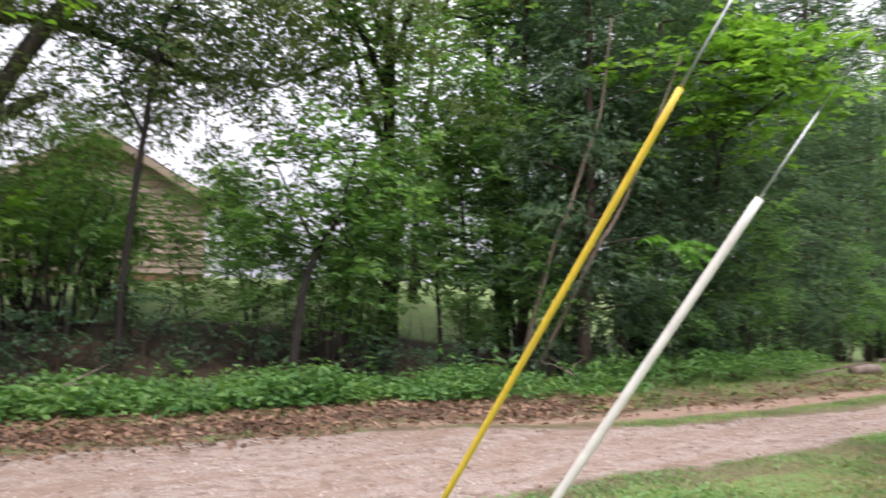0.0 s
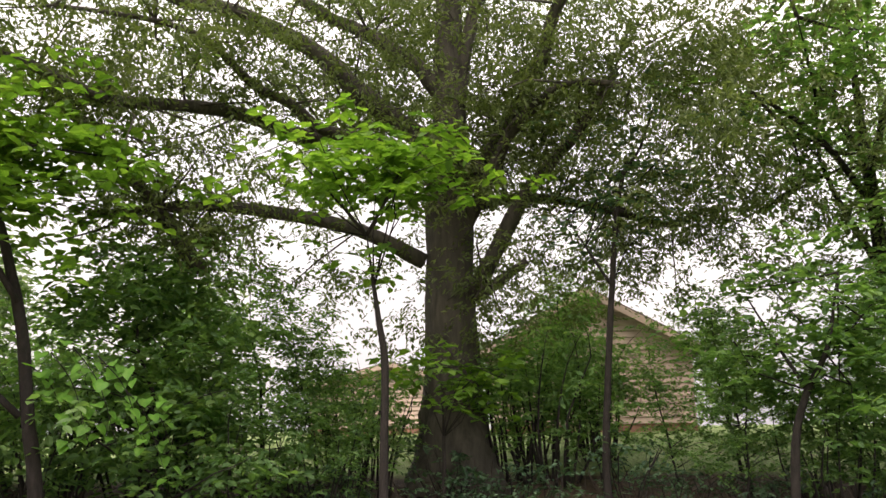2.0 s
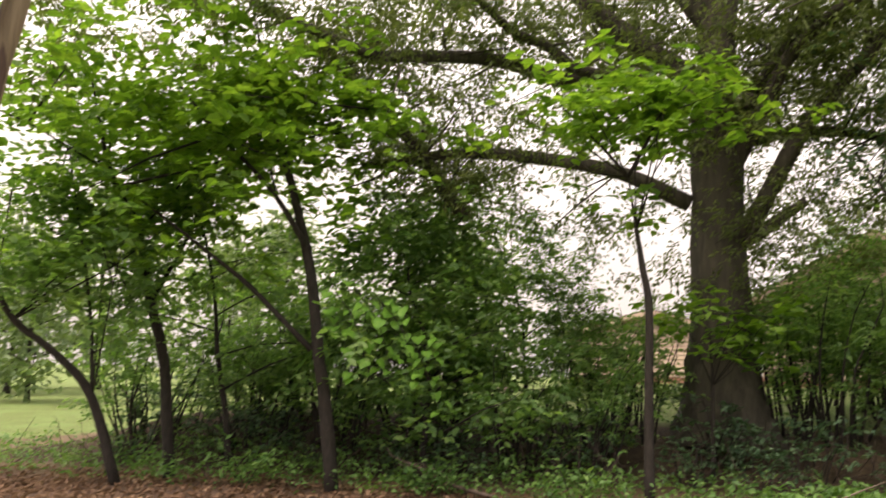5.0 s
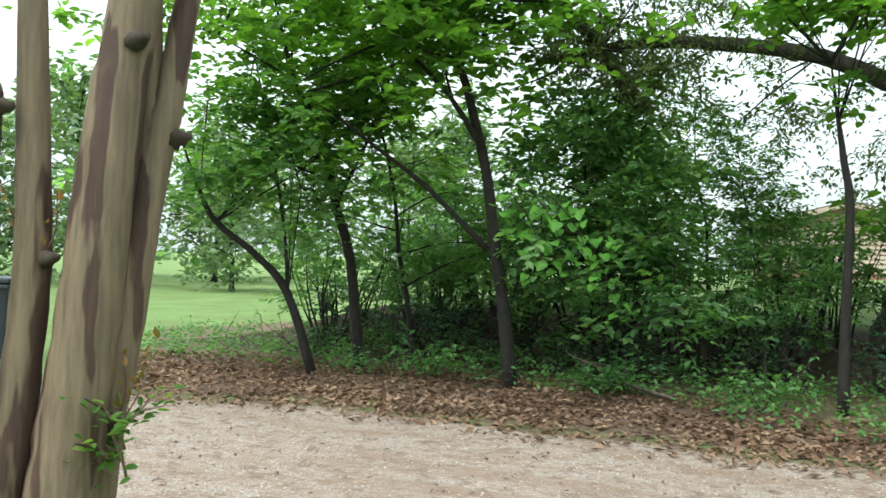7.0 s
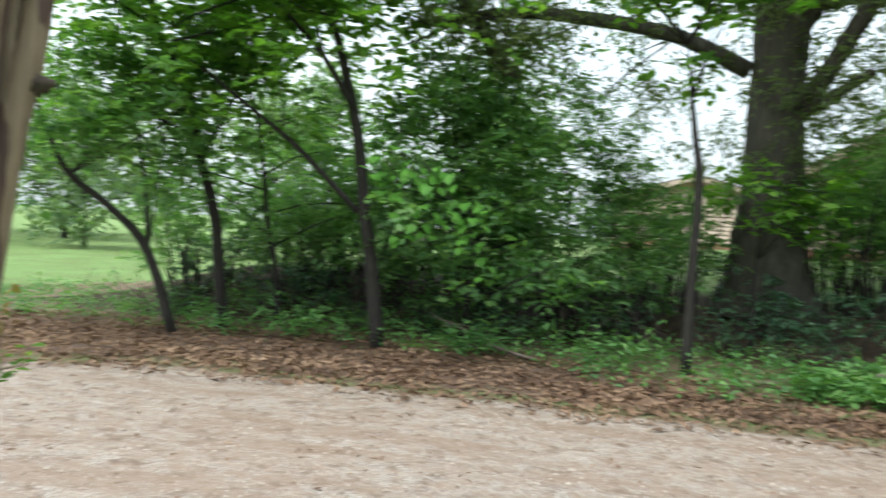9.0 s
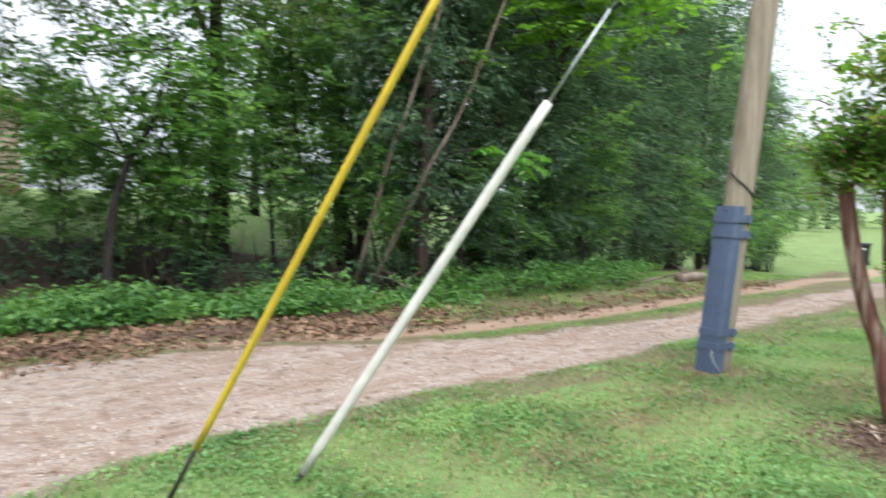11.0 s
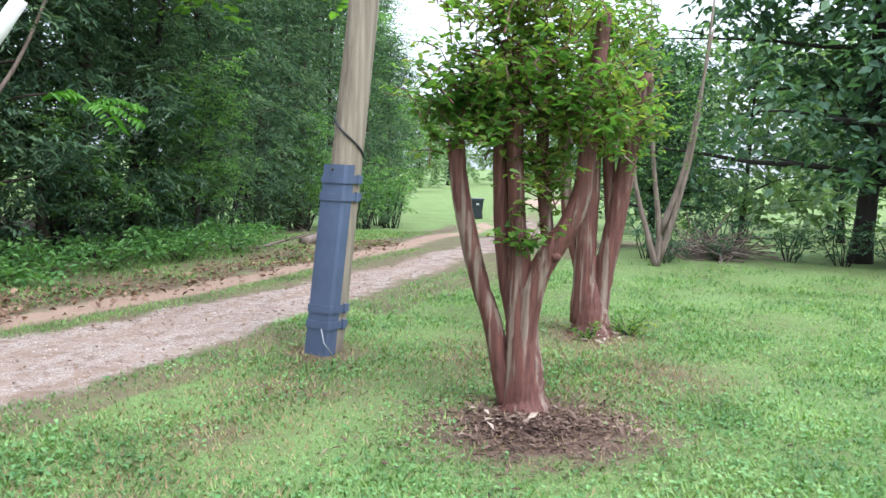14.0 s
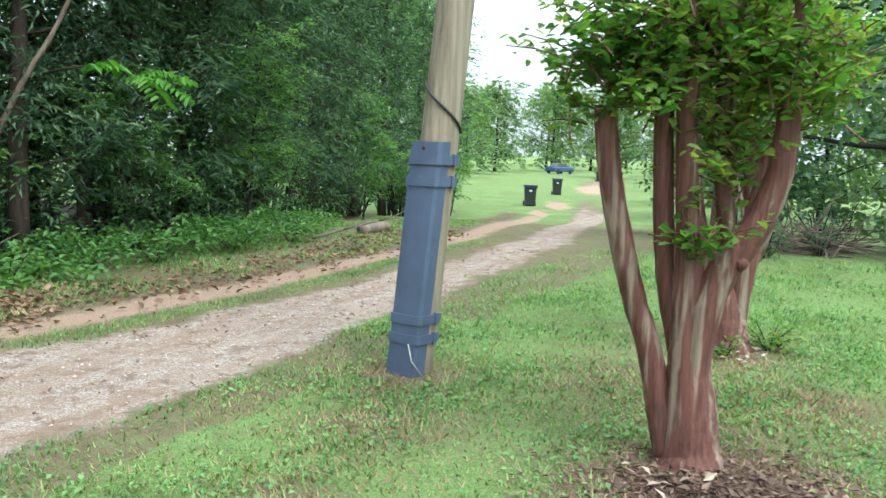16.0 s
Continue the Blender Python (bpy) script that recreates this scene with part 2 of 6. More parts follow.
def ground_material():
    """One sheet: lawn, gravel, bare red clay, leaf litter and woodland floor with its shade coloured in, by zones with
    ragged borders.
    """
    m, n, l, b = material("ground_surface")

    def zone(name, lo, hi, scale, amount):
        a = n.new("ShaderNodeAttribute")
        a.attribute_name = name
        wob = noise_node(n, l, scale, 6, 0.7)
        s = n.new("ShaderNodeMath")
        s.operation = "MULTIPLY_ADD"
        l.new(wob, s.inputs[0])
        s.inputs[1].default_value = amount
        s.inputs[2].default_value = -amount / 2
        t = n.new("ShaderNodeMath")
        t.operation = "ADD"
        l.new(a.outputs["Fac"], t.inputs[0])
        l.new(s.outputs[0], t.inputs[1])
        return ramp(n, l, t.outputs[0], [(lo, (0, 0, 0)), (hi, (1, 1, 1))])

    fine = noise_node(n, l, 60, 8, 0.7)
    mid = noise_node(n, l, 7, 6, 0.65)
    large = noise_node(n, l, 0.7, 4)
    grass = ramp(n, l, fine, [(0.3, (0.04, 0.06, 0.02)), (0.5, (0.125, 0.185, 0.055)), (0.72, (0.28, 0.345, 0.12))])
    grass = mix_color(n, l, ramp(n, l, mid, [(0.46, (0, 0, 0)), (0.66, (0.7, 0.7, 0.7))]), grass, (0.125, 0.1, 0.055))
    grass = mix_color(n, l, ramp(n, l, large, [(0.4, (0, 0, 0)), (0.65, (0.35, 0.35, 0.35))]), grass, (0.2, 0.33, 0.11))
    vor = n.new("ShaderNodeTexVoronoi")
    vor.inputs["Scale"].default_value = 115
    tc = n.new("ShaderNodeTexCoord")
    l.new(tc.outputs["Object"], vor.inputs["Vector"])
    gravel = ramp(n, l, vor.outputs["Color"], [(0.15, (0.19, 0.145, 0.12)), (0.4, (0.29, 0.235, 0.2)), (0.65, (0.37, 0.31, 0.268)), (0.9, (0.54, 0.475, 0.42))])
    gravel = mix_color(n, l, ramp(n, l, mid, [(0.42, (0, 0, 0)), (0.66, (0.7, 0.7, 0.7))]), gravel, (0.29, 0.2, 0.145))
    gravel = mix_color(n, l, ramp(n, l, noise_node(n, l, 5.5, 7, 0.75), [(0.5, (0, 0, 0)), (0.62, (0.8, 0.8, 0.8))]), gravel, (0.15, 0.1, 0.075))
    track = n.new("ShaderNodeTexNoise")
    track.inputs["Scale"].default_value = 2.4
    track.inputs["Detail"].default_value = 7
    track.inputs["Roughness"].default_value = 0.7
    course = n.new("ShaderNodeMapping")
    course.vector_type = "TEXTURE"
    course.inputs["Rotation"].default_value = (0, 0, radians(48))
    course.inputs["Scale"].default_value = (4.5, 1, 1)
    l.new(tc.outputs["Object"], course.inputs["Vector"])
    l.new(course.outputs["Vector"], track.inputs["Vector"])
    gravel = mix_color(n, l, ramp(n, l, track.outputs["Fac"], [(0.46, (0, 0, 0)), (0.62, (0.7, 0.7, 0.7))]), gravel, (0.23, 0.155, 0.112))
    clay = ramp(n, l, fine, [(0.3, (0.22, 0.14, 0.1)), (0.7, (0.4, 0.285, 0.21))])
    litter = ramp(n, l, fine, [(0.3, (0.05, 0.032, 0.024)), (0.5, (0.12, 0.076, 0.056)), (0.72, (0.23, 0.155, 0.11))])
    # dark brown litter, with the deep shade under the thicket put into the colour
    forest_shade = ramp(n, l, mid, [(0.3, (0.03, 0.022, 0.015)), (0.6, (0.07, 0.05, 0.03)), (0.8, (0.04, 0.06, 0.02))])
    thin = ramp(n, l, fine, [(0.3, (0.09, 0.065, 0.04)), (0.6, (0.17, 0.125, 0.08)), (0.75, (0.12, 0.18, 0.06))])
    col = mix_color(n, l, zone("bare", 0.35, 0.75, 3.0, 0.8), grass, thin)
    col = mix_color(n, l, zone("forest_shade", 0.4, 0.6, 1.2, 0.4), col, forest_shade)
    col = mix_color(n, l, zone("litter", 0.4, 0.62, 5.0, 1.0), col, litter)
    col = mix_color(n, l, zone("dirt", 0.42, 0.62, 2.5, 0.7), col, clay)
    col = mix_color(n, l, zone("gravel", 0.42, 0.58, 1.9, 0.85), col, gravel)
    l.new(col, b.inputs["Base Color"])
    b.inputs["Roughness"].default_value = 0.95
    b.inputs["Specular IOR Level"].default_value = 0.2
    add = n.new("ShaderNodeMath")
    add.operation = "ADD"
    l.new(fine, add.inputs[0])
    l.new(vor.outputs["Distance"], add.inputs[1])
    bump(n, l, b, add.outputs[0], 0.8, 0.012)
    return m


M_GROUND = ground_material()

# ---- mesh helpers ----
RNG = np.random.default_rng(7)


def mesh_from(name, verts, faces, mat, smooth=False):
    me = bpy.data.meshes.new(name)
    me.from_pydata(np.asarray(verts, dtype=float).tolist(), [], faces if isinstance(faces, list) else faces.tolist())
    me.materials.append(mat)
    if smooth:
        me.shade_smooth()
    me.update()
    return me


def part_mesh(name, me, parent, label=""):
    ob = new(name, me)
    ob.parent = parent
    return tagged(ob, label) if label else ob


def part(name, bm, mat, parent, label=""):
    """Links a bmesh as one mesh object under a thing or a part."""
    me = bpy.data.meshes.new(name)
    bm.to_mesh(me)
    bm.free()
    me.materials.append(mat)
    return part_mesh(name, me, parent, label)


def thing(name, at, label, category, group=""):
    ob = new(name)
    ob.location = at
    return tagged(ob, label, category, group)


def unit(v):
    v = np.asarray(v, dtype=float)
    return v / np.maximum(np.linalg.norm(v, axis=-1, keepdims=True), 1e-9)


def smooth_line(pts, radii, per=4):
    """A Catmull-Rom curve through the points, with the radii carried along."""
    p = np.asarray(pts, dtype=float)
    r = np.asarray(radii, dtype=float)
    if len(r) != len(p):
        r = np.interp(np.linspace(0, 1, len(p)), np.linspace(0, 1, len(r)), r)
    q = np.vstack([2 * p[0] - p[1], p, 2 * p[-1] - p[-2]])
    out, rad = [], []
    for i in range(len(p) - 1):
        a, b, c, d = q[i:i + 4]
        for k in range(per):
            t = k / per
            out.append(0.5 * (2 * b + (c - a) * t + (2 * a - 5 * b + 4 * c - d) * t * t + (3 * b - a - 3 * c + d) * t ** 3))
            rad.append(r[i] * (1 - t) + r[i + 1] * t)
    out.append(p[-1])
    rad.append(r[-1])
    return np.array(out), np.array(rad)


def tube(pts, radii, sides=8, lump=0.0, rng=RNG):
    """A closed tapered limb along the points."""
    p = np.asarray(pts, dtype=float)
    d = unit(np.gradient(p, axis=0))
    ref = np.array([0.83, 0.55, 0.05]) if abs(d[0][2]) > 0.6 else np.array([0.05, 0.1, 1.0])
    u = unit(np.cross(d, ref))
    v = np.cross(d, u)
    a = np.linspace(0, 2 * math.pi, sides, endpoint=False)
    rr = np.asarray(radii)[:, None] * (1 + lump * rng.normal(size=(len(p), sides)))
    ring = p[:, None] + rr[..., None] * (np.cos(a)[None, :, None] * u[:, None] + np.sin(a)[None, :, None] * v[:, None])
    verts = ring.reshape(-1, 3)
    faces = []
    for i in range(len(p) - 1):
        for j in range(sides):
            k = (j + 1) % sides
            faces.append((i * sides + j, i * sides + k, (i + 1) * sides + k, (i + 1) * sides + j))
    faces.append(tuple(range(sides))[::-1])
    faces.append(tuple((len(p) - 1) * sides + j for j in range(sides)))
    return verts, faces


def join(pieces):
    vs, fs, off = [], [], 0
    for v, f in pieces:
        vs.append(np.asarray(v))
        fs += [tuple(i + off for i in q) for q in f]
        off += len(v)
    return np.vstack(vs), fs


def limb(pts, radii, sides=8, per=4, lump=0.05):
    p, r = smooth_line(pts, radii, per)
    return tube(p, r, sides, lump)


def leaves(pos, size, width=0.45, droop=0.35, flat=0.6, rng=RNG, along=None, rounded=False):
    """Folded leaves at the points, pointed diamonds or rounded blades; along turns them to their twigs."""
    pos = np.asarray(pos)
    n = len(pos)
    ang = rng.uniform(0, 2 * math.pi, n)
    d = np.stack([np.cos(ang), np.sin(ang), rng.normal(-droop, 0.35, n)], 1)
    if along is not None:
        d = d * 0.55 + along
    d = unit(d)
    up = unit(np.stack([rng.normal(0, 1 - flat, n), rng.normal(0, 1 - flat, n), np.ones(n)], 1))
    side = unit(np.cross(d, up))
    nrm = np.cross(side, d)
    L = (size * rng.uniform(0.6, 1.25, n))[:, None]
    base = pos - 0.5 * L * d
    tip = pos + 0.5 * L * d - nrm * L * 0.08
    w = L * width * 0.5
    lift = nrm * L * 0.1
    i = np.arange(n)[:, None]
    if rounded:
        low, top = pos - 0.27 * L * d + lift * 0.8, pos + 0.16 * L * d + lift * 0.7
        verts = np.stack([base, low + side * w * 0.86, top + side * w * 0.84, tip, top - side * w * 0.84, low - side * w * 0.86], 1).reshape(-1, 3)
        return verts, np.concatenate([i * 6 + np.array([[0, 1, 2, 3]]), i * 6 + np.array([[0, 3, 4, 5]])], 0)
    midp = pos - 0.05 * L * d
    verts = np.stack([base, midp + side * w + lift, tip, midp - side * w + lift], 1).reshape(-1, 3)
    return verts, np.concatenate([i * 4 + np.array([[0, 1, 2]]), i * 4 + np.array([[0, 2, 3]])], 0)


def clusters(centres, per, radius, squash=0.55, rng=RNG):
    c = np.repeat(np.asarray(centres), per, axis=0)
    o = rng.normal(size=c.shape) * radius * 0.5
    o[:, 2] *= squash
    return c + o


def twigged(centres, per, radius, squash=0.35, rng=RNG, out=0.0, sag=0.0, row=7):
    """Leaf places set in rows along short twigs that fan out from each centre, and the twigs' directions."""
    c = np.asarray(centres)
    m = max(1, round(per / row))
    c = np.repeat(c, m, axis=0)
    n = len(c)
    a = rng.uniform(0, 2 * math.pi, n)
    d = np.stack([np.cos(a), np.sin(a), rng.normal(0, squash, n)], 1)
    if out:
        flat = c * np.array([1, 1, 0])
        d = d + out * unit(flat)
    d[:, 2] -= sag
    d = unit(d)
    c = c + rng.normal(size=c.shape) * radius * 0.3 * np.array([1, 1, squash + 0.25])
    ln = radius * rng.uniform(0.55, 1.15, n)
    s = (np.arange(row) + 0.6) / row
    side = unit(np.cross(d, np.array([0, 0, 1.0])))
    flip = np.where(np.arange(row) % 2, 1, -1)
    p = c[:, None] + d[:, None] * (ln[:, None] * s)[..., None] + side[:, None] * (flip * 0.1 * radius)[None, :, None]
    p = p + rng.normal(0, radius * 0.05, p.shape)
    p[..., 2] -= (0.18 * ln[:, None] * s ** 2)
    e = unit(d[:, None] + 0.8 * side[:, None] * flip[None, :, None])
    return p.reshape(-1, 3), e.reshape(-1, 3)


def scatter_on(lines, n, start=0.35, spread=0.3, rng=RNG):
    """Points near polylines, nearer to their outer ends."""
    out = []
    for _ in range(n):
        p = lines[rng.integers(len(lines))]
        t = start + (1 - start) * rng.random() ** 0.8
        x = t * (len(p) - 1)
        i = min(int(x), len(p) - 2)
        out.append(p[i] + (p[i + 1] - p[i]) * (x - i) + rng.normal(size=3) * spread)
    return np.array(out)


# ---- terrain ----
GRAVEL_NEAR = [(-30, -17), (-14, -9), (-6, -4.2), (-3.5, -2.0), (-2.75, 0.4), (-2.3, 2.7), (-1.6, 4.1), (-0.9, 5.0), (0.3, 6.1), (1.64, 7.13), (2.55, 8.1),
               (3.4, 8.9), (4.3, 9.8), (5.7, 11.1), (8.1, 13.6), (13.5, 21.0), (21.7, 31.9), (30.5, 44), (46, 66), (80, 110)]
GRAVEL_FAR = [(-32, -13.5), (-15, -4.5), (-9.4, -0.6), (-8.3, 1.6), (-6.7, 3.2), (-5.1, 5.0), (-3.2, 6.5), (-1.4, 7.6), (0.3, 8.1), (1.4, 8.7), (3.1, 10.0),
              (4.1, 10.9), (5.8, 12.3), (7.8, 14.4), (14.0, 23.2), (23.0, 35.6), (31.7, 47.2), (45.5, 67), (79, 112)]
DIRT_NEAR = [(-2.2, 7.4), (0.3, 8.45), (1.5, 9.3), (3.2, 10.85), (4.4, 12.0), (6.7, 14.1), (11.5, 21.0), (19.0, 32.4), (39.6, 57.5), (60, 84)]
DIRT_FAR = [(-2.2, 7.6), (0.3, 8.95), (1.5, 9.95), (3.5, 11.7), (4.8, 12.9), (7.2, 15.6), (11.6, 22.6), (19.6, 34.6), (40.6, 60.3), (61.5, 88)]
LITTER_FAR = [(-14.0, -0.3), (-12.2, 1.3), (-10.4, 3.6), (-8.6, 5.2), (-6.9, 6.0), (-5.4, 6.6), (-3.7, 7.9), (-2.2, 9.0), (-0.6, 9.8), (1.3, 10.7), (3.3, 12.4), (5.4, 15.0), (9.6, 22.2), (18.4, 35.2)]
HEDGE = [(-14.5, 0.2), (-12.6, 1.7), (-10.4, 4.2), (-8.5, 6.3), (-6.6, 8.2), (-4.9, 9.8), (-2.8, 11.2), (-0.4, 12.2), (1.9, 13.8), (4.0, 16.6), (8.4, 23.0), (15.5, 33.0), (30, 54), (52, 88)]


def edge_distance(px, py, line):
    best = np.full(px.shape, 1e9)
    for (ax, ay), (bx, by) in zip(line[:-1], line[1:]):
        vx, vy = bx - ax, by - ay
        t = np.clip(((px - ax) * vx + (py - ay) * vy) / (vx * vx + vy * vy), 0, 1)
        best = np.minimum(best, np.hypot(px - ax - t * vx, py - ay - t * vy))
    return best


def inside(px, py, poly):
    r = np.zeros(px.shape, dtype=bool)
    for (ax, ay), (bx, by) in zip(poly, poly[1:] + poly[:1]):
        c = (ay > py) != (by > py)
        r ^= c & (px < (bx - ax) * (py - ay) / ((by - ay) or 1e-9) + ax)
    return r


def signed(px, py, poly):
    d = edge_distance(px, py, poly + poly[:1])
    return np.where(inside(px, py, poly), d, -d)


GRAVEL_POLY = GRAVEL_NEAR + GRAVEL_FAR[::-1]
DIRT_POLY = DIRT_NEAR + DIRT_FAR[::-1]
LITTER_POLY = [(-9.4, -0.6), (-8.3, 1.6), (-6.7, 3.2), (-5.1, 5.0), (-3.2, 6.5), (-2.2, 7.6), (0.3, 8.95), (1.5, 9.95), (3.5, 11.7), (4.8, 12.9), (7.2, 15.6), (11.6, 22.6), (19.6, 34.6)] + LITTER_FAR[::-1]
WOOD_POLY = HEDGE + [(52, 120), (-60, 120), (-60, 40), (-22, 14)]


def step(a, b, x):
    u = np.clip((x - a) / (b - a), 0, 1)
    return u * u * (3 - 2 * u)


def terrain(x, y):
    """Height of the ground: level by the camera, falling away along the drive, banked up behind the hedge."""
    x = np.asarray(x, dtype=float)
    y = np.asarray(y, dtype=float)
    fall = -1.25 * step(13, 39, 0.6 * x + 0.8 * y) * step(-6, 4, x)
    d = signed(x, y, WOOD_POLY)
    bank = (0.8 * step(-0.6, 3.2, d) + 0.45 * step(2.0, 8.0, d)) * (1 - step(-6, 1.5, x)) * step(-1, 4, y)
    rough = 0.02 * np.sin(x * 1.3 + 0.4 * y) * np.sin(y * 1.1) + 0.012 * np.sin(x * 3.1 + y * 2.3)
    return fall + bank + rough * 0.6


def ground_at(x, y):
    return float(terrain(np.array([x]), np.array([y]))[0])


def axis(lo, hi, a, b, fine):
    mid = np.arange(a, b, fine)
    low, high, s = [], [], fine
    q = a
    while q > lo:
        s *= 1.18
        q -= s
        low.append(q)
    q, s = b, fine
    while q < hi:
        high.append(q)
        s *= 1.18
        q += s
    return np.array(low[::-1] + list(mid) + high + [hi])


def build_ground():
    xs = axis(-900, 900, -16, 15, 0.16)
    ys = axis(-900, 900, -5, 24, 0.16)
    X, Y = np.meshgrid(xs, ys)
    nx, ny = len(xs), len(ys)
    X, Y = X.ravel(), Y.ravel()
    verts = np.stack([X, Y, terrain(X, Y)], 1)
    i = (np.arange(ny - 1)[:, None] * nx + np.arange(nx - 1)[None, :]).ravel()
    me = mesh_from("ground", verts, np.stack([i, i + 1, i + nx + 1, i + nx], 1), M_GROUND, True)
    wood = signed(X, Y, WOOD_POLY)
    spots = [((3.2, 4.9), 0.8), ((5.05, 6.8), 0.75), ((2.6, 6.9), 0.55), ((4.1, 5.9), 1.1), ((-2.8, -0.4), 0.5), ((1.5, 5.4), 0.3), ((0.9, 4.5), 0.25), ((4.5, 5.6), 0.7), ((3.8, 6.4), 0.6), ((2.2, 6.1), 0.5)]
    bare = np.zeros(len(X))
    for (cx, cy), r in spots:
        bare = np.maximum(bare, 0.86 - np.hypot(X - cx, Y - cy) / r * 0.42)
    bare = np.maximum(bare, 0.75 - np.abs(signed(X, Y, GRAVEL_POLY)) * 1.3)
    verge = np.minimum(-signed(X, Y, GRAVEL_POLY), -wood + 0.3) + 0.25
    bare = np.where((X > -3) & (Y < 22) & (Y - 0.8 * X > 5.2), np.maximum(bare, np.clip(verge * 2, 0, 0.66)), bare)
    bare = np.where((X < 0.5) & (Y > 0) & (wood > -2.2) & (wood < 0.4), np.maximum(bare, 0.85), bare)
    mulch = 1.0 - np.hypot((X - 3.17) / 0.75, (Y - 4.78) / 0.55) * 0.5
    fields = {
        "gravel": 0.5 + signed(X, Y, GRAVEL_POLY) / 0.9,
        "dirt": 0.5 + signed(X, Y, DIRT_POLY) / 0.7,
        "litter": np.maximum(0.42 + signed(X, Y, LITTER_POLY) / 2.4, mulch),
        "forest_shade": 0.5 + np.minimum(wood, np.where(X < 0, 2.4, np.where(Y < 22, 12.0, -3.0)) - wood) / 1.5,
        "bare": bare,
    }
    for name, val in fields.items():
        at = me.attributes.new(name, "FLOAT", "POINT")
        at.data.foreach_set("value", np.clip(val, 0, 1).astype(np.float32))
    ob = new("ground", me)
    return tagged(ob, "mown lawn, pink gravel drive and leaf litter on one sloping sheet", "ground", kind="structure")


build_ground()

# ---- trees ----


def tree_object(name, at, label, category, wood, wood_mat, leaf, leaf_mat, group="", limbs=(), bark_label=""):
    """A tree: one trunk mesh, each named limb its own mesh, and one crown of leaves. Geometry is local to its foot."""
    t = thing(name, at, label, category, group)
    v, f = wood[0]
    part_mesh("trunk", mesh_from("trunk", v, f, wood_mat, True), t, bark_label)
    if len(wood) > 1:
        v, f = join(wood[1:])
        tagged(part_mesh("branching", mesh_from("branching", v, f, wood_mat, True), t), kind="stuff")
    for lv, lf in limbs:
        part_mesh("limb", mesh_from("limb", lv, lf, wood_mat, True), t)
    if leaf is not None:
        tagged(part_mesh("crown", mesh_from("crown", leaf[0], leaf[1], leaf_mat), t), kind="stuff")
    return t


def grown(rng, height, r0, clear, spread, n_limb, n_cluster, per, leaf, radius, lean=0.05, rise=0.5, droop=0.35, squash=0.55, width=0.45, twist=0.12, volume=0, low=0.2, rounded=False):
    """A grown tree: wandering trunk, rising limbs with twigs, leaf clusters along them."""
    k = 7
    z = np.linspace(0, height, k)
    off = np.cumsum(rng.normal(0, twist, (k, 2)), axis=0) * np.linspace(0, 1, k)[:, None] + z[:, None] * rng.normal(0, lean, 2)
    trunk = np.column_stack([off, z])
    tr, rr = smooth_line(trunk, np.linspace(r0, r0 * 0.12, k), 3)
    rr[0] *= 1.35
    pieces = [tube(tr, rr, 8, 0.05, rng)]
    lines = []
    for i in range(n_limb):
        h = clear + (1 - clear) * (i + rng.random()) / n_limb
        x = h * (len(tr) - 1) * 0.98
        a = int(x)
        p0 = tr[a] + (tr[min(a + 1, len(tr) - 1)] - tr[a]) * (x - a)
        az = i * 2.4 + rng.normal(0, 0.5)
        ln = spread * (1.1 - 0.75 * h) * rng.uniform(0.7, 1.2)
        q = [p0]
        up = rise * rng.uniform(0.5, 1.4)
        for s in range(1, 5):
            az += rng.normal(0, 0.18)
            q.append(q[-1] + ln / 4 * np.array([math.cos(az), math.sin(az), up * (1.15 - 0.25 * s) + rng.normal(0, 0.08)]))
        q = np.array(q)
        lr = max(rr[a] * 0.45, 0.008)
        pieces.append(limb(q, np.linspace(lr, lr * 0.2, 5), 5, 2))
        lines.append(q)
        for _ in range(2):
            j = rng.integers(1, 4)
            d = unit(rng.normal(size=3)) * ln * 0.35
            d[2] = abs(d[2]) * 0.6
            tw = np.array([q[j], q[j] + d * 0.5 + rng.normal(0, 0.03, 3), q[j] + d])
            pieces.append(tube(tw, [lr * 0.4, lr * 0.25, lr * 0.1], 4, 0, rng))
            lines.append(tw)
    c = scatter_on(lines, n_cluster, 0.25, radius * 0.55, rng)
    if volume:
        a = rng.uniform(0, 2 * math.pi, volume)
        zz = rng.uniform(low, 1.0, volume)
        rad = spread * 0.95 * np.sqrt(rng.random(volume)) * np.sqrt(np.clip(1.15 - zz, 0.05, 1)) * 1.05
        c = np.vstack([c, np.stack([rad * np.cos(a), rad * np.sin(a), zz * height], 1)])
    pts, way = twigged(c, per, radius * 1.15, squash, rng)
    return pieces, leaves(pts, leaf, width, droop, 0.55, rng, way, rounded)


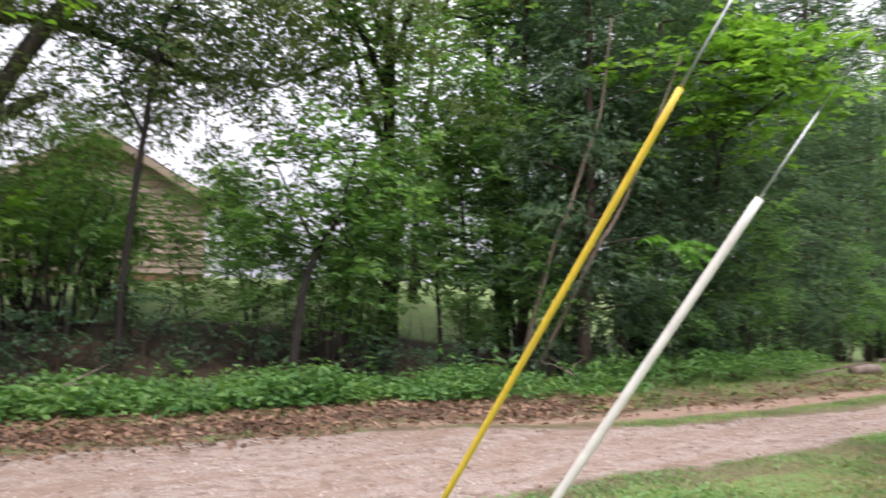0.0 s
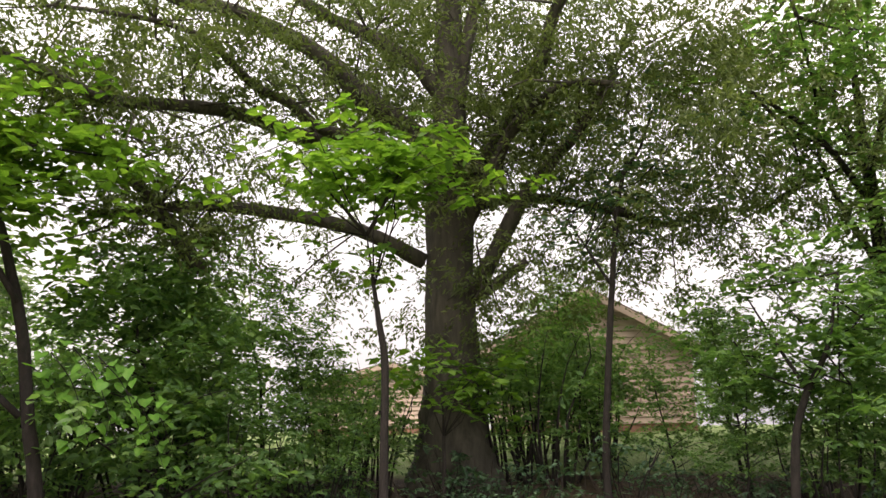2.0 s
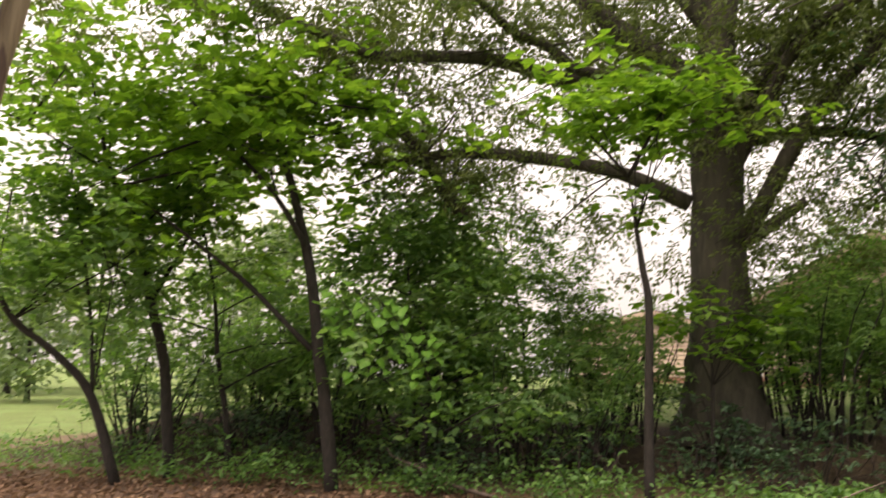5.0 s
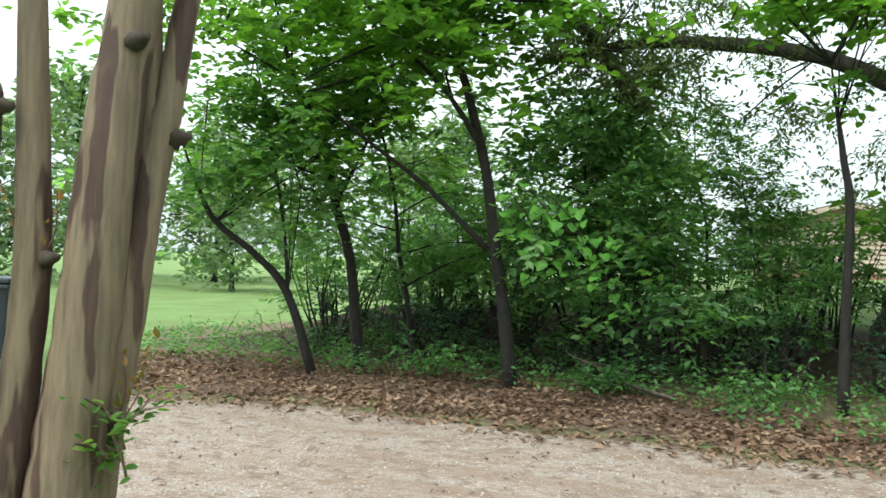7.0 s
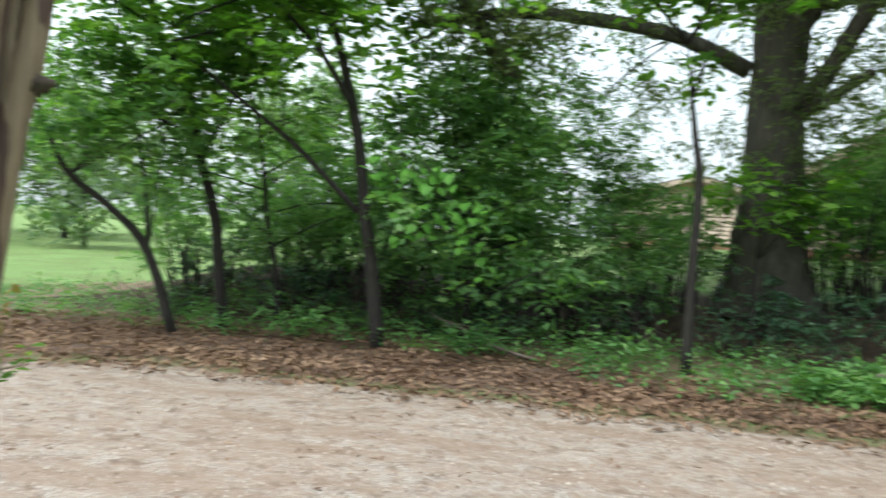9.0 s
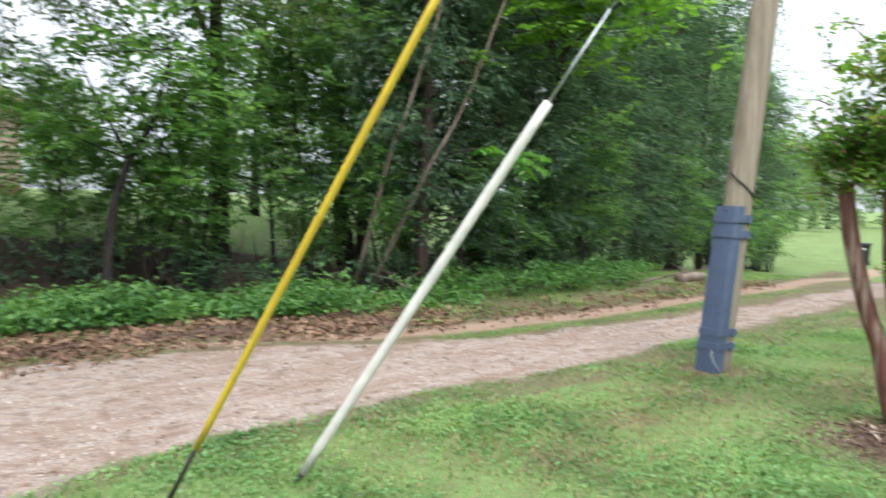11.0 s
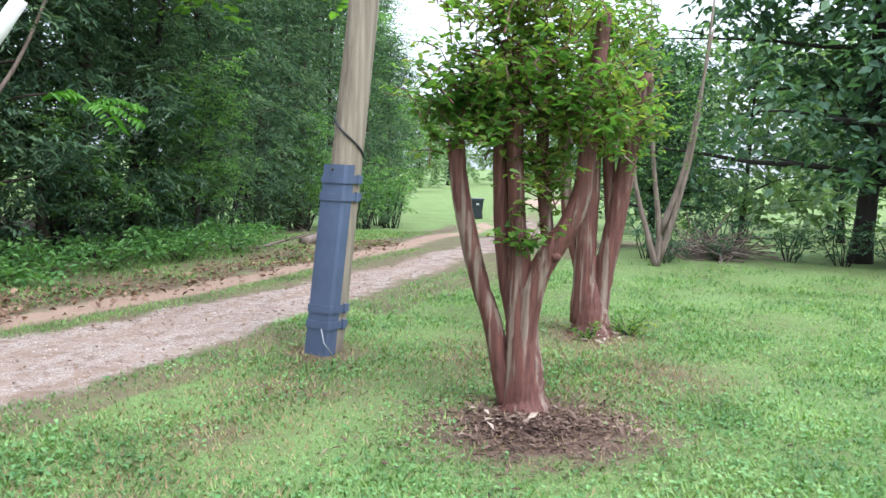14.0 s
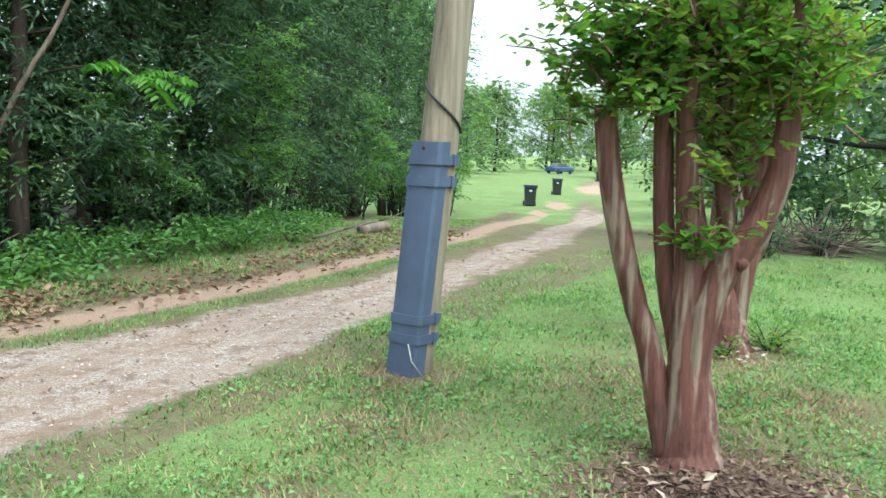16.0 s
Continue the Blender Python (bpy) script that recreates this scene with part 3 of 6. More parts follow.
def shrub(rng, height, spread, n_stem, n_cluster, per, leaf, radius, bare=0.12, upright=0.0):
    """A thicket bush: thin stems from the ground, leaves in rows along their side twigs."""
    pieces, lines = [], []
    for i in range(n_stem):
        az = i * 2.4 + rng.normal(0, 0.3)
        out = spread * rng.uniform(0.25, 0.9)
        foot = spread * rng.uniform(0.05, 0.15 + 0.4 * upright)
        c, e = math.cos(az), math.sin(az)
        h = height * rng.uniform(0.7, 1.05)
        q = np.array([[foot * c, foot * e, 0], [(foot + out * 0.3) * c, (foot + out * 0.3) * e, h * 0.4], [(foot + out * 0.55) * math.cos(az + 0.2), (foot + out * 0.55) * math.sin(az + 0.2), h * 0.75],
                      [out * math.cos(az + 0.3), out * math.sin(az + 0.3), h]])
        q[1:] += rng.normal(0, 0.03 * height, (3, 3))
        pieces.append(limb(q, [0.009 * height + 0.004, 0.006 * height + 0.003, 0.008, 0.003], 5, 2))
        lines.append(q)
    c = scatter_on(lines, n_cluster, bare, radius * 0.5, rng)
    c[:, 2] = np.maximum(c[:, 2], 0.1)
    pts, way = twigged(c, per, radius, 0.35, rng)
    return pieces, leaves(pts, leaf, 0.55, 0.3, 0.6, rng, way)


def cedar(rng, height, spread, n_cluster, per, bottom=0.08):
    """An eastern red cedar: dense drooping sprays on whorled limbs."""
    k = 6
    z = np.linspace(0, height, k)
    tr, rr = smooth_line(np.column_stack([rng.normal(0, 0.05, (k, 2)), z]), np.linspace(0.13, 0.02, k), 2)
    pieces, lines = [tube(tr, rr, 7, 0.05, rng)], []
    for i in range(34):
        h = bottom + (0.97 - bottom) * (i + rng.random()) / 34
        az = i * 2.4
        ln = spread * (1 - h) ** 0.6 * rng.uniform(0.6, 1.15)
        p0 = np.array([0, 0, h * height])
        q = np.array([p0, p0 + ln * 0.5 * np.array([math.cos(az), math.sin(az), 0.25]), p0 + ln * np.array([math.cos(az + 0.1), math.sin(az + 0.1), 0.2])])
        pieces.append(tube(q, [0.028, 0.016, 0.005], 4, 0, rng))
        lines.append(q)
    c = scatter_on(lines, n_cluster, 0.2, 0.16, rng)
    pts, way = twigged(c, per, 0.55, 0.3, rng, 1.1, 0.35, 8)
    return pieces, leaves(pts, 0.15, 0.26, 0.35, 0.4, rng, way)


def place_many(first, spots):
    """The first tree goes to the first spot, copies to the rest: (x, y, turn, size)."""
    for k, (x, y, turn, size) in enumerate(spots):
        m = Matrix.Translation((x, y, ground_at(x, y) - 0.04)) @ Matrix.Rotation(radians(turn), 4, "Z") @ Matrix.Scale(size, 4)
        if k == 0:
            first.matrix_basis = m
        else:
            c = copy_thing(first, Matrix.Identity(4))
            c.matrix_basis = m


def along(line, offset, gap, rng, jitter, lo, hi):
    """Spots at even gaps along a line, set back from it."""
    out, carry = [], 0.0
    for (ax, ay), (bx, by) in zip(line[:-1], line[1:]):
        ln = math.hypot(bx - ax, by - ay)
        ux, uy = (bx - ax) / ln, (by - ay) / ln
        s = carry
        while s < ln:
            j = rng.normal(0, jitter, 2)
            out.append((ax + ux * s - uy * offset + j[0], ay + uy * s + ux * offset + j[1], rng.uniform(0, 360), rng.uniform(lo, hi)))
            s += gap * rng.uniform(0.75, 1.25)
        carry = s - ln
    return out


# the large oak behind the drive
def build_oak():
    rng = np.random.default_rng(11)
    foot = np.array([-8.15, 9.4, 0.85])
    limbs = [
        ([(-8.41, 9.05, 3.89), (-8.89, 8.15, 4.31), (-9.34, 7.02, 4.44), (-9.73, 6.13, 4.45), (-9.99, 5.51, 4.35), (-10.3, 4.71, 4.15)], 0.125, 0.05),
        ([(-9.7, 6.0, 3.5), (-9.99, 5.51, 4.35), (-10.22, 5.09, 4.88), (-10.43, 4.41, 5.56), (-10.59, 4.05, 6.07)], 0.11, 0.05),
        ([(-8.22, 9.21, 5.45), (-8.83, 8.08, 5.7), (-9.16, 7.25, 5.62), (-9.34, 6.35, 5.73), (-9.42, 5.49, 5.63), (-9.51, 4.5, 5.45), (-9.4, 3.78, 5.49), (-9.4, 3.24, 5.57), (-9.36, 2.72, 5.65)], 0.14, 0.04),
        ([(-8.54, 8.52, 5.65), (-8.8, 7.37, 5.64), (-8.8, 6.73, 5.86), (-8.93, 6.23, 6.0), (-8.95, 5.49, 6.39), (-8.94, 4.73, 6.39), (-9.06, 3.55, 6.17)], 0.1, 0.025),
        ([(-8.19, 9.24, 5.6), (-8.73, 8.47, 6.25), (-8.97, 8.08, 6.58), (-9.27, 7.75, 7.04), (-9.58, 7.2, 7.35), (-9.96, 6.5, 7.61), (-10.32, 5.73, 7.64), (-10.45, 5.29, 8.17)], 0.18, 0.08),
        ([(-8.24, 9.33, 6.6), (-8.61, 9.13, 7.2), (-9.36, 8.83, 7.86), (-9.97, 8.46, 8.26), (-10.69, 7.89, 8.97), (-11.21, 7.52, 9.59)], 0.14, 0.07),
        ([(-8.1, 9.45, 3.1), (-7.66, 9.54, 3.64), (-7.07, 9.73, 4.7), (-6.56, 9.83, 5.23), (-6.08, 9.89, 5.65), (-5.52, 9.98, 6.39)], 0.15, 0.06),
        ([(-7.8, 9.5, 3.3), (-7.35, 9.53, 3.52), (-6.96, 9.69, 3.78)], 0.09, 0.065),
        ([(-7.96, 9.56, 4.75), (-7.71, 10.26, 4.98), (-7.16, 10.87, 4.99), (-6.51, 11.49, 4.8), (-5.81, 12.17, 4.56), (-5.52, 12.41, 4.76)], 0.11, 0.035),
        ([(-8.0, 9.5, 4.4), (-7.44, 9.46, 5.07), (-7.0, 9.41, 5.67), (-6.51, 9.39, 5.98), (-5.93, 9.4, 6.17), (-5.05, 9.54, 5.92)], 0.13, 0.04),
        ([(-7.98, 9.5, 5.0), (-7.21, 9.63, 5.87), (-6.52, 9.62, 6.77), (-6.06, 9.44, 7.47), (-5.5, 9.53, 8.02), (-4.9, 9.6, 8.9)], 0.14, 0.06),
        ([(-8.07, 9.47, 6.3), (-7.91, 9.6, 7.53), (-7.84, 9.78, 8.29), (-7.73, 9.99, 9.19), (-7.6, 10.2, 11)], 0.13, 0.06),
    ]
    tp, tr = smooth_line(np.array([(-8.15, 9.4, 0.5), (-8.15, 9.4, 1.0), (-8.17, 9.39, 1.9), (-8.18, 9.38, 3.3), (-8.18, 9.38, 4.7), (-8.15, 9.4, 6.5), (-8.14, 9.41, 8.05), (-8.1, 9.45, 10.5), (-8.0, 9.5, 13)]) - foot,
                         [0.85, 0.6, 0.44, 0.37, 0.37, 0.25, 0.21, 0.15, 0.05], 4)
    wood = [tube(tp, tr, 16, 0.05, rng)]
    lines, parts = [], []
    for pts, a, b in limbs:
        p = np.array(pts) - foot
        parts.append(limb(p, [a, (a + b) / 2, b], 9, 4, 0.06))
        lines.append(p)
    lines_leafy = [p for i, p in enumerate(lines) if i != 7]
    twigs = []
    for p in lines_leafy:
        for _ in range(16):
            i = rng.integers(1, len(p))
            d = unit(rng.normal(size=3) * np.array([1, 1, 0.7])) * rng.uniform(0.5, 1.7)
            q = np.array([p[i], p[i] + d * 0.5 + rng.normal(0, 0.1, 3), p[i] + d + np.array([0, 0, -0.2])])
            twigs.append(tube(q, [0.022, 0.014, 0.005], 4, 0, rng))
            lines.append(q)
    wood += twigs
    hang = scatter_on(lines, 230, 0.3, 0.35, rng)
    high = np.column_stack([rng.normal(-0.8, 3.3, 320), rng.normal(0.6, 3.3, 320), rng.uniform(5.2, 11.5, 320)])
    side = np.column_stack([rng.normal(4.0, 1.6, 80), rng.normal(1.2, 1.4, 80), rng.normal(5.9, 1.2, 80)])
    far_end = np.column_stack([rng.normal(-1.7, 1.2, 45), rng.normal(-7.2, 1.3, 45), rng.normal(5.6, 0.9, 45)])
    low_side = np.column_stack([rng.normal(3.6, 1.5, 48), rng.normal(2.3, 1.0, 48), rng.normal(3.5, 0.75, 48)])
    boughs = np.vstack([hang, high, side, far_end, low_side])
    sprays = clusters(boughs, 6, 0.85, 0.55, rng)
    fine, way = twigged(sprays, 48, 0.4, 0.5, rng, 0.0, 0.25, 8)
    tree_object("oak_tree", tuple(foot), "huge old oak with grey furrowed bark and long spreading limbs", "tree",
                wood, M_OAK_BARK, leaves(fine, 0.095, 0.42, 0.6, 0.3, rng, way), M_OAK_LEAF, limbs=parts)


build_oak()


def sapling(at, trunk, branches, r0, crown_at, crown_size, n_cluster, per, leaf, mat, label, group="", seed=1):
    """A slim tree by its own trunk line and branch lines (world places)."""
    rng = np.random.default_rng(seed)
    foot = np.array(at)
    tp = np.array(trunk) - foot
    parts = [limb(np.array(b) - foot, [r0 * 0.55, r0 * 0.2], 6, 3) for b in branches]
    lines = [tp[len(tp) // 2:]] + [np.array(b) - foot for b in branches]
    pieces = [limb(tp, [r0 * 1.3, r0, r0 * 0.75, r0 * 0.18], 8, 4)]
    cc, cs = np.array(crown_at) - foot, np.array(crown_size)
    for _ in range(14):
        p = lines[rng.integers(len(lines))]
        a = p[rng.integers(len(p))]
        e = cc + rng.normal(size=3) * cs * 0.7
        q = np.array([a, (a + e) / 2 + rng.normal(0, 0.08, 3), e])
        pieces.append(tube(q, [r0 * 0.28, r0 * 0.18, r0 * 0.06], 4, 0, rng))
        lines.append(q)
    c = np.vstack([scatter_on(lines, n_cluster // 2, 0.4, 0.18, rng), cc + rng.normal(size=(n_cluster - n_cluster // 2, 3)) * cs * 0.75])
    pts, way = twigged(c, per, 0.5, 0.18, rng)
    lf = leaves(pts, leaf * 1.15, 0.75, 0.3, 0.7, rng, way, True)
    tree_object("sapling", at, label, "tree", pieces, M_DARK_BARK, lf, mat, group, parts)


G = ground_at
sapling((-6.88, 6.64, G(-6.88, 6.64) - 0.03), [(-6.88, 6.64, G(-6.88, 6.64) - 0.03), (-6.88, 6.64, 1.15), (-6.87, 6.65, 2.13), (-6.92, 6.6, 2.64), (-6.96, 6.56, 3.03), (-7.02, 6.5, 3.64)],
        [[(-7.02, 6.5, 3.64), (-7.17, 6.34, 3.91), (-7.28, 6.21, 4.1), (-7.5, 5.9, 4.5)], [(-7.02, 6.5, 3.64), (-6.8, 6.58, 4.02), (-6.68, 6.7, 4.37), (-6.4, 6.9, 4.7)]],
        0.045, (-6.85, 6.45, 4.5), (0.85, 0.85, 0.33), 80, 18, 0.125, M_MAPLE_LEAF, "slim dark sapling with a bright green maple crown", "saplings by the drive", 3)
sapling((-9.22, 3.99, G(-9.22, 3.99) - 0.03), [(-9.22, 3.99, G(-9.22, 3.99) - 0.03), (-9.28, 3.88, 0.98), (-9.32, 3.77, 1.64), (-9.37, 3.67, 2.44), (-9.43, 3.52, 3.1), (-9.51, 3.3, 3.9), (-9.56, 3.16, 4.43), (-9.7, 2.9, 5.6)],
        [[(-9.3, 3.56, 2.79), (-9.43, 3.23, 3.34), (-9.55, 2.9, 3.72), (-9.66, 2.54, 4.07), (-9.8, 2.1, 4.6)], [(-9.35, 3.7, 1.6), (-9.7, 3.08, 2.29), (-9.82, 2.68, 2.61), (-9.95, 2.21, 2.96), (-10.1, 1.6, 3.4)]],
        0.068, (-9.6, 3.0, 4.4), (1.3, 1.6, 0.9), 230, 20, 0.13, M_MAPLE_LEAF, "leaning dark-barked sapling with pale foot and spreading branches", "saplings by the drive", 4)
sapling((-10.62, 1.9, G(-10.62, 1.9) - 0.03), [(-10.62, 1.9, G(-10.62, 1.9) - 0.03), (-10.69, 1.57, 0.98), (-10.74, 1.17, 1.46), (-10.79, 0.68, 1.85), (-10.81, 0.46, 2.26), (-10.81, 0.25, 2.8)],
        [[(-10.69, 1.57, 0.98), (-10.8, 1.5, 1.9), (-10.9, 1.3, 3.0), (-11, 1.1, 4.0)]],
        0.048, (-10.9, 1.2, 3.0), (0.8, 1.1, 0.9), 180, 20, 0.11, M_SHRUB_LEAF, "bent thin sapling leaning out over the lawn", "saplings by the drive", 5)
sapling((-10.99, 2.6, G(-10.99, 2.6) - 0.03), [(-10.99, 2.6, G(-10.99, 2.6) - 0.03), (-11.03, 2.43, 1.43), (-11.07, 2.22, 2.17), (-11.11, 2.03, 3.06), (-11.18, 1.64, 3.77), (-11.2, 1.3, 5)],
        [[(-11.07, 2.22, 2.17), (-11.0, 2.6, 3.0), (-10.9, 2.9, 4.0)]],
        0.06, (-11.0, 2.0, 4.2), (1.3, 1.5, 1.0), 230, 20, 0.12, M_MAPLE_LEAF, "dark sapling in the thicket with a layered green crown", "saplings by the drive", 6)
sapling((-5.93, 9.87, G(-5.93, 9.87) - 0.03), [(-5.93, 9.87, G(-5.93, 9.87) - 0.03), (-5.93, 9.87, 1.08), (-5.83, 9.92, 2.38), (-5.75, 9.97, 3.29), (-5.66, 10.02, 4.15), (-5.53, 10.09, 4.88), (-5.3, 10.21, 5.27), (-4.9, 10.3, 6.3)],
        [[(-5.75, 9.97, 3.29), (-6.1, 9.9, 3.9), (-6.3, 9.8, 4.3)]],
        0.045, (-5.4, 10.2, 5.2), (1.0, 1.0, 0.7), 60, 16, 0.1, M_DARK_LEAF, "thin straight sapling with sparse leaves against the sky", "saplings by the drive", 7)
sapling((-3.7, 10.3, G(-3.7, 10.3) - 0.03), [(-3.7, 10.3, G(-3.7, 10.3) - 0.03), (-3.63, 10.35, 1.16), (-3.44, 10.41, 1.79), (-3.18, 10.49, 2.3), (-3.0, 10.6, 3.2)],
        [[(-3.44, 10.41, 1.79), (-3.8, 10.5, 2.4), (-4.1, 10.5, 3.0)]],
        0.05, (-3.3, 10.7, 2.6), (0.9, 0.7, 0.8), 110, 18, 0.11, M_SHRUB_LEAF, "leaning sapling wrapped in shrubby leaves", "saplings by the drive", 8)
sapling((-2.98, 13.35, G(-2.98, 13.35) - 0.03), [(-2.98, 13.35, G(-2.98, 13.35) - 0.03), (-3.02, 13.34, 2.35), (-3.08, 13.33, 3.79), (-3.1, 13.32, 5.25), (-3.13, 13.32, 6.22), (-3.1, 13.3, 9)],
        [[(-3.05, 13.33, 3.5), (-3.5, 13.2, 4.6), (-3.7, 13, 5.4)], [(-3.1, 13.3, 4.6), (-3.4, 12.0, 5.4), (-3.9, 10.8, 5.9)], [(-3.1, 13.3, 5.0), (-2.6, 12.6, 5.9), (-2.2, 11.9, 6.4)]],
        0.12, (-3.4, 12.2, 6.2), (1.3, 1.2, 1.2), 160, 20, 0.11, M_SHRUB_LEAF, "straight young hardwood with leafy side branches", "trees of the wood edge", 9)
sapling((-1.1, 14.57, G(-1.1, 14.57) - 0.03), [(-1.1, 14.57, G(-1.1, 14.57) - 0.03), (-1.27, 14.56, 2.47), (-1.45, 14.55, 4.53), (-1.5, 14.55, 6.62), (-1.4, 14.5, 10)],
        [[(-1.4, 14.5, 5), (-0.9, 14.3, 6), (-0.5, 14.2, 7)]],
        0.12, (-1.2, 14.3, 7.0), (1.5, 1.2, 1.9), 170, 20, 0.11, M_SHRUB_LEAF, "straight young hardwood in front of dark cedars", "trees of the wood edge", 10)

sapling((-7.35, 8.2, G(-7.35, 8.2) - 0.03), [(-7.35, 8.2, G(-7.35, 8.2) - 0.03), (-7.38, 8.25, 1.3), (-7.45, 8.3, 2.0)], [[(-7.38, 8.25, 1.3), (-7.2, 8.3, 1.8), (-6.9, 8.4, 2.1)]],
        0.025, (-7.35, 8.3, 2.15), (0.5, 0.5, 0.16), 26, 16, 0.14, M_MAPLE_LEAF, "small maple sprout in front of the oak trunk", "saplings by the drive", 12)

sapling((2.5, 15.2, G(2.5, 15.2) - 0.03), [(2.5, 15.2, G(2.5, 15.2) - 0.03), (2.5, 14.9, 1.8), (2.55, 14.2, 3.6), (2.65, 13.2, 5.6)], [[(2.55, 14.2, 3.6), (2.2, 13.2, 4.0), (1.7, 12.3, 4.3)], [(2.55, 14.0, 3.9), (3.2, 13.0, 4.5), (3.7, 12.2, 4.8)]],
        0.06, (2.6, 12.2, 4.7), (1.4, 0.8, 0.95), 120, 20, 0.13, M_MAPLE_LEAF, "young maple with light green boughs before the cedars", "trees of the wood edge", 13)

# wood edge: understorey, cedars, pines
RT = np.random.default_rng(21)


def stock(kind, seed, at=(0, 0, 0)):
    rng = np.random.default_rng(seed)
    if kind == "shrub":
        w, lf = shrub(rng, 2.3, 1.15, 13, 110, 21, 0.11, 0.36, 0.3, 0.6)
        return tree_object("shrub", at, "dense green wild shrub at the edge of the wood", "shrub", w, M_DARK_BARK, lf, M_SHRUB_LEAF, "shrubs of the wood edge")
    if kind == "bramble":
        w, lf = shrub(rng, 0.75, 0.6, 9, 34, 14, 0.085, 0.24, 0.2, 0.5)
        return tree_object("bramble", at, "low leafy bramble with thin stems in the shade of the wood", "bramble", w, M_DARK_BARK, lf, M_DARK_LEAF, "brambles of the wood edge")
    if kind == "thicket":
        w, lf = grown(rng, 3.7, 0.05, 0.1, 1.9, 26, 170, 28, 0.12, 0.4, 0.03, 0.5, 0.4, 0.3, 0.6, volume=110, low=0.16, rounded=True)
        return tree_object("thicket_tree", at, "dense rounded small tree hung with leaves down to the ground", "tree", w, M_DARK_BARK, lf, M_SHRUB_LEAF, "trees of the wood edge")
    if kind == "understorey":
        w, lf = grown(rng, 4.6, 0.045, 0.2, 1.9, 16, 120, 28, 0.125, 0.34, 0.06, 0.55, 0.35, 0.3, 0.55, volume=25, low=0.3)
        return tree_object("understorey_tree", at, "slender understorey tree with layered green leaves", "tree", w, M_DARK_BARK, lf, M_SHRUB_LEAF, "trees of the wood edge")
    if kind == "hardwood":
        w, lf = grown(rng, 12, 0.15, 0.25, 4.0, 20, 230, 22, 0.2, 0.8, 0.03, 0.6, 0.35, 0.4, 0.5, volume=60, low=0.25)
        return tree_object("hardwood_tree", at, "tall broadleaf tree of the mixed wood", "tree", w, M_DARK_BARK, lf, M_SHRUB_LEAF, "trees of the wood edge")
    if kind == "shade":
        w, lf = grown(rng, 9, 0.2, 0.16, 4.4, 26, 240, 28, 0.23, 0.8, 0.02, 0.1, 0.7, 0.6, 0.62, volume=230, low=0.17)
        return tree_object("shade_tree", at, "broad dark green shade tree with low hanging boughs", "tree", w, M_DARK_BARK, lf, M_DARK_LEAF, "shade trees beyond the lawn")
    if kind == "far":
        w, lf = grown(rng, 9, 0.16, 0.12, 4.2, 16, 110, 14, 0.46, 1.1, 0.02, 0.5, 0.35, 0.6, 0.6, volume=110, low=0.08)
        return tree_object("background_tree", at, "full leafy tree in the distant tree line", "tree", w, M_DARK_BARK, lf, M_HAZY_LEAF, "distant tree line")
    if kind == "pine":
        w, lf = grown(rng, 17, 0.2, 0.4, 3.2, 22, 260, 24, 0.3, 0.8, 0.015, 0.25, 0.2, 0.6, 0.2)
        return tree_object("pine_tree", at, "tall pine with bare lower trunk and feathery boughs", "tree", w, M_CEDAR_BARK, lf, M_CEDAR_LEAF, "pines of the wood")
    w, lf = cedar(rng, 7.5, 2.0, 330, 32, 0.04 if seed % 2 else 0.14)
    return tree_object("cedar_tree", at, "dark dense red cedar with drooping sprays", "tree", w, M_CEDAR_BARK, lf, M_CEDAR_LEAF, "cedars of the wood edge")


hedge_left = HEDGE[:7]
hedge_right = HEDGE[6:10]
gap_view = (-7.0, -4.2)
spots_bramble = along(hedge_left, 0.2, 1.3, RT, 0.25, 0.5, 1.0) + along(hedge_left, 1.0, 0.9, RT, 0.3, 0.7, 1.3) + along(hedge_right, 0.2, 0.9, RT, 0.25, 0.6, 1.1)
spots_bramble = [q for q in spots_bramble if q[0] > -13.5]
for k in range(3):
    place_many(stock("bramble", 130 + k), spots_bramble[k::3])
front_row = [q for q in along(hedge_left, 0.9, 1.0, RT, 0.3, 0.6, 0.95) if not -8.3 < q[0] < -7.0]
spots_shrub = [q for q in front_row + along(hedge_left[1:], 2.1, 1.15, RT, 0.4, 0.75, 1.1) if q[0] > -13.5 and not gap_view[0] < q[0] < gap_view[1]]
for k in range(3):
    place_many(stock("shrub", 30 + k), spots_shrub[k::3])
place_many(stock("shrub", 35), [(-7.2, 12.0, 200, 0.8), (-8.2, 11.3, 50, 0.9), (-7.9, 12.7, 120, 0.95)])
place_many(stock("shrub", 34), along(hedge_right, 0.7, 1.1, RT, 0.25, 0.4, 0.8) + along(HEDGE[9:12], 0.8, 2.0, RT, 0.4, 0.7, 1.1))
place_many(stock("thicket", 140), [(-9.55, 5.35, 0, 1.0)])
spots_under = [(-10.6, 5.9, 200, 0.8), (-9.8, 7.2, 30, 0.72), (-5.4, 10.9, 30, 0.45), (-4.6, 11.4, 20, 0.6), (-2.0, 12.6, 260, 0.9), (-0.8, 13.2, 100, 1.0), (-4.0, 14.0, 180, 0.6),
               (-11.2, 3.4, 95, 1.0), (-9.0, 7.6, 25, 0.6), (-5.2, 12.6, 60, 0.6), (-4.4, 10.6, 105, 0.5), (-2.9, 11.8, 185, 0.7), (-1.6, 13.0, 45, 0.95), (-6.4, 10.6, 75, 0.4), (-0.4, 12.6, 305, 0.6),
               (-7.4, 11.9, 44, 0.6), (-8.7, 12.8, 144, 0.7), (1.4, 12.9, 10, 0.5), (3.1, 14.6, 70, 0.6), (6.6, 19.6, 290, 0.6)]
for k in range(2):
    place_many(stock("understorey", 40 + k), spots_under[k::2])
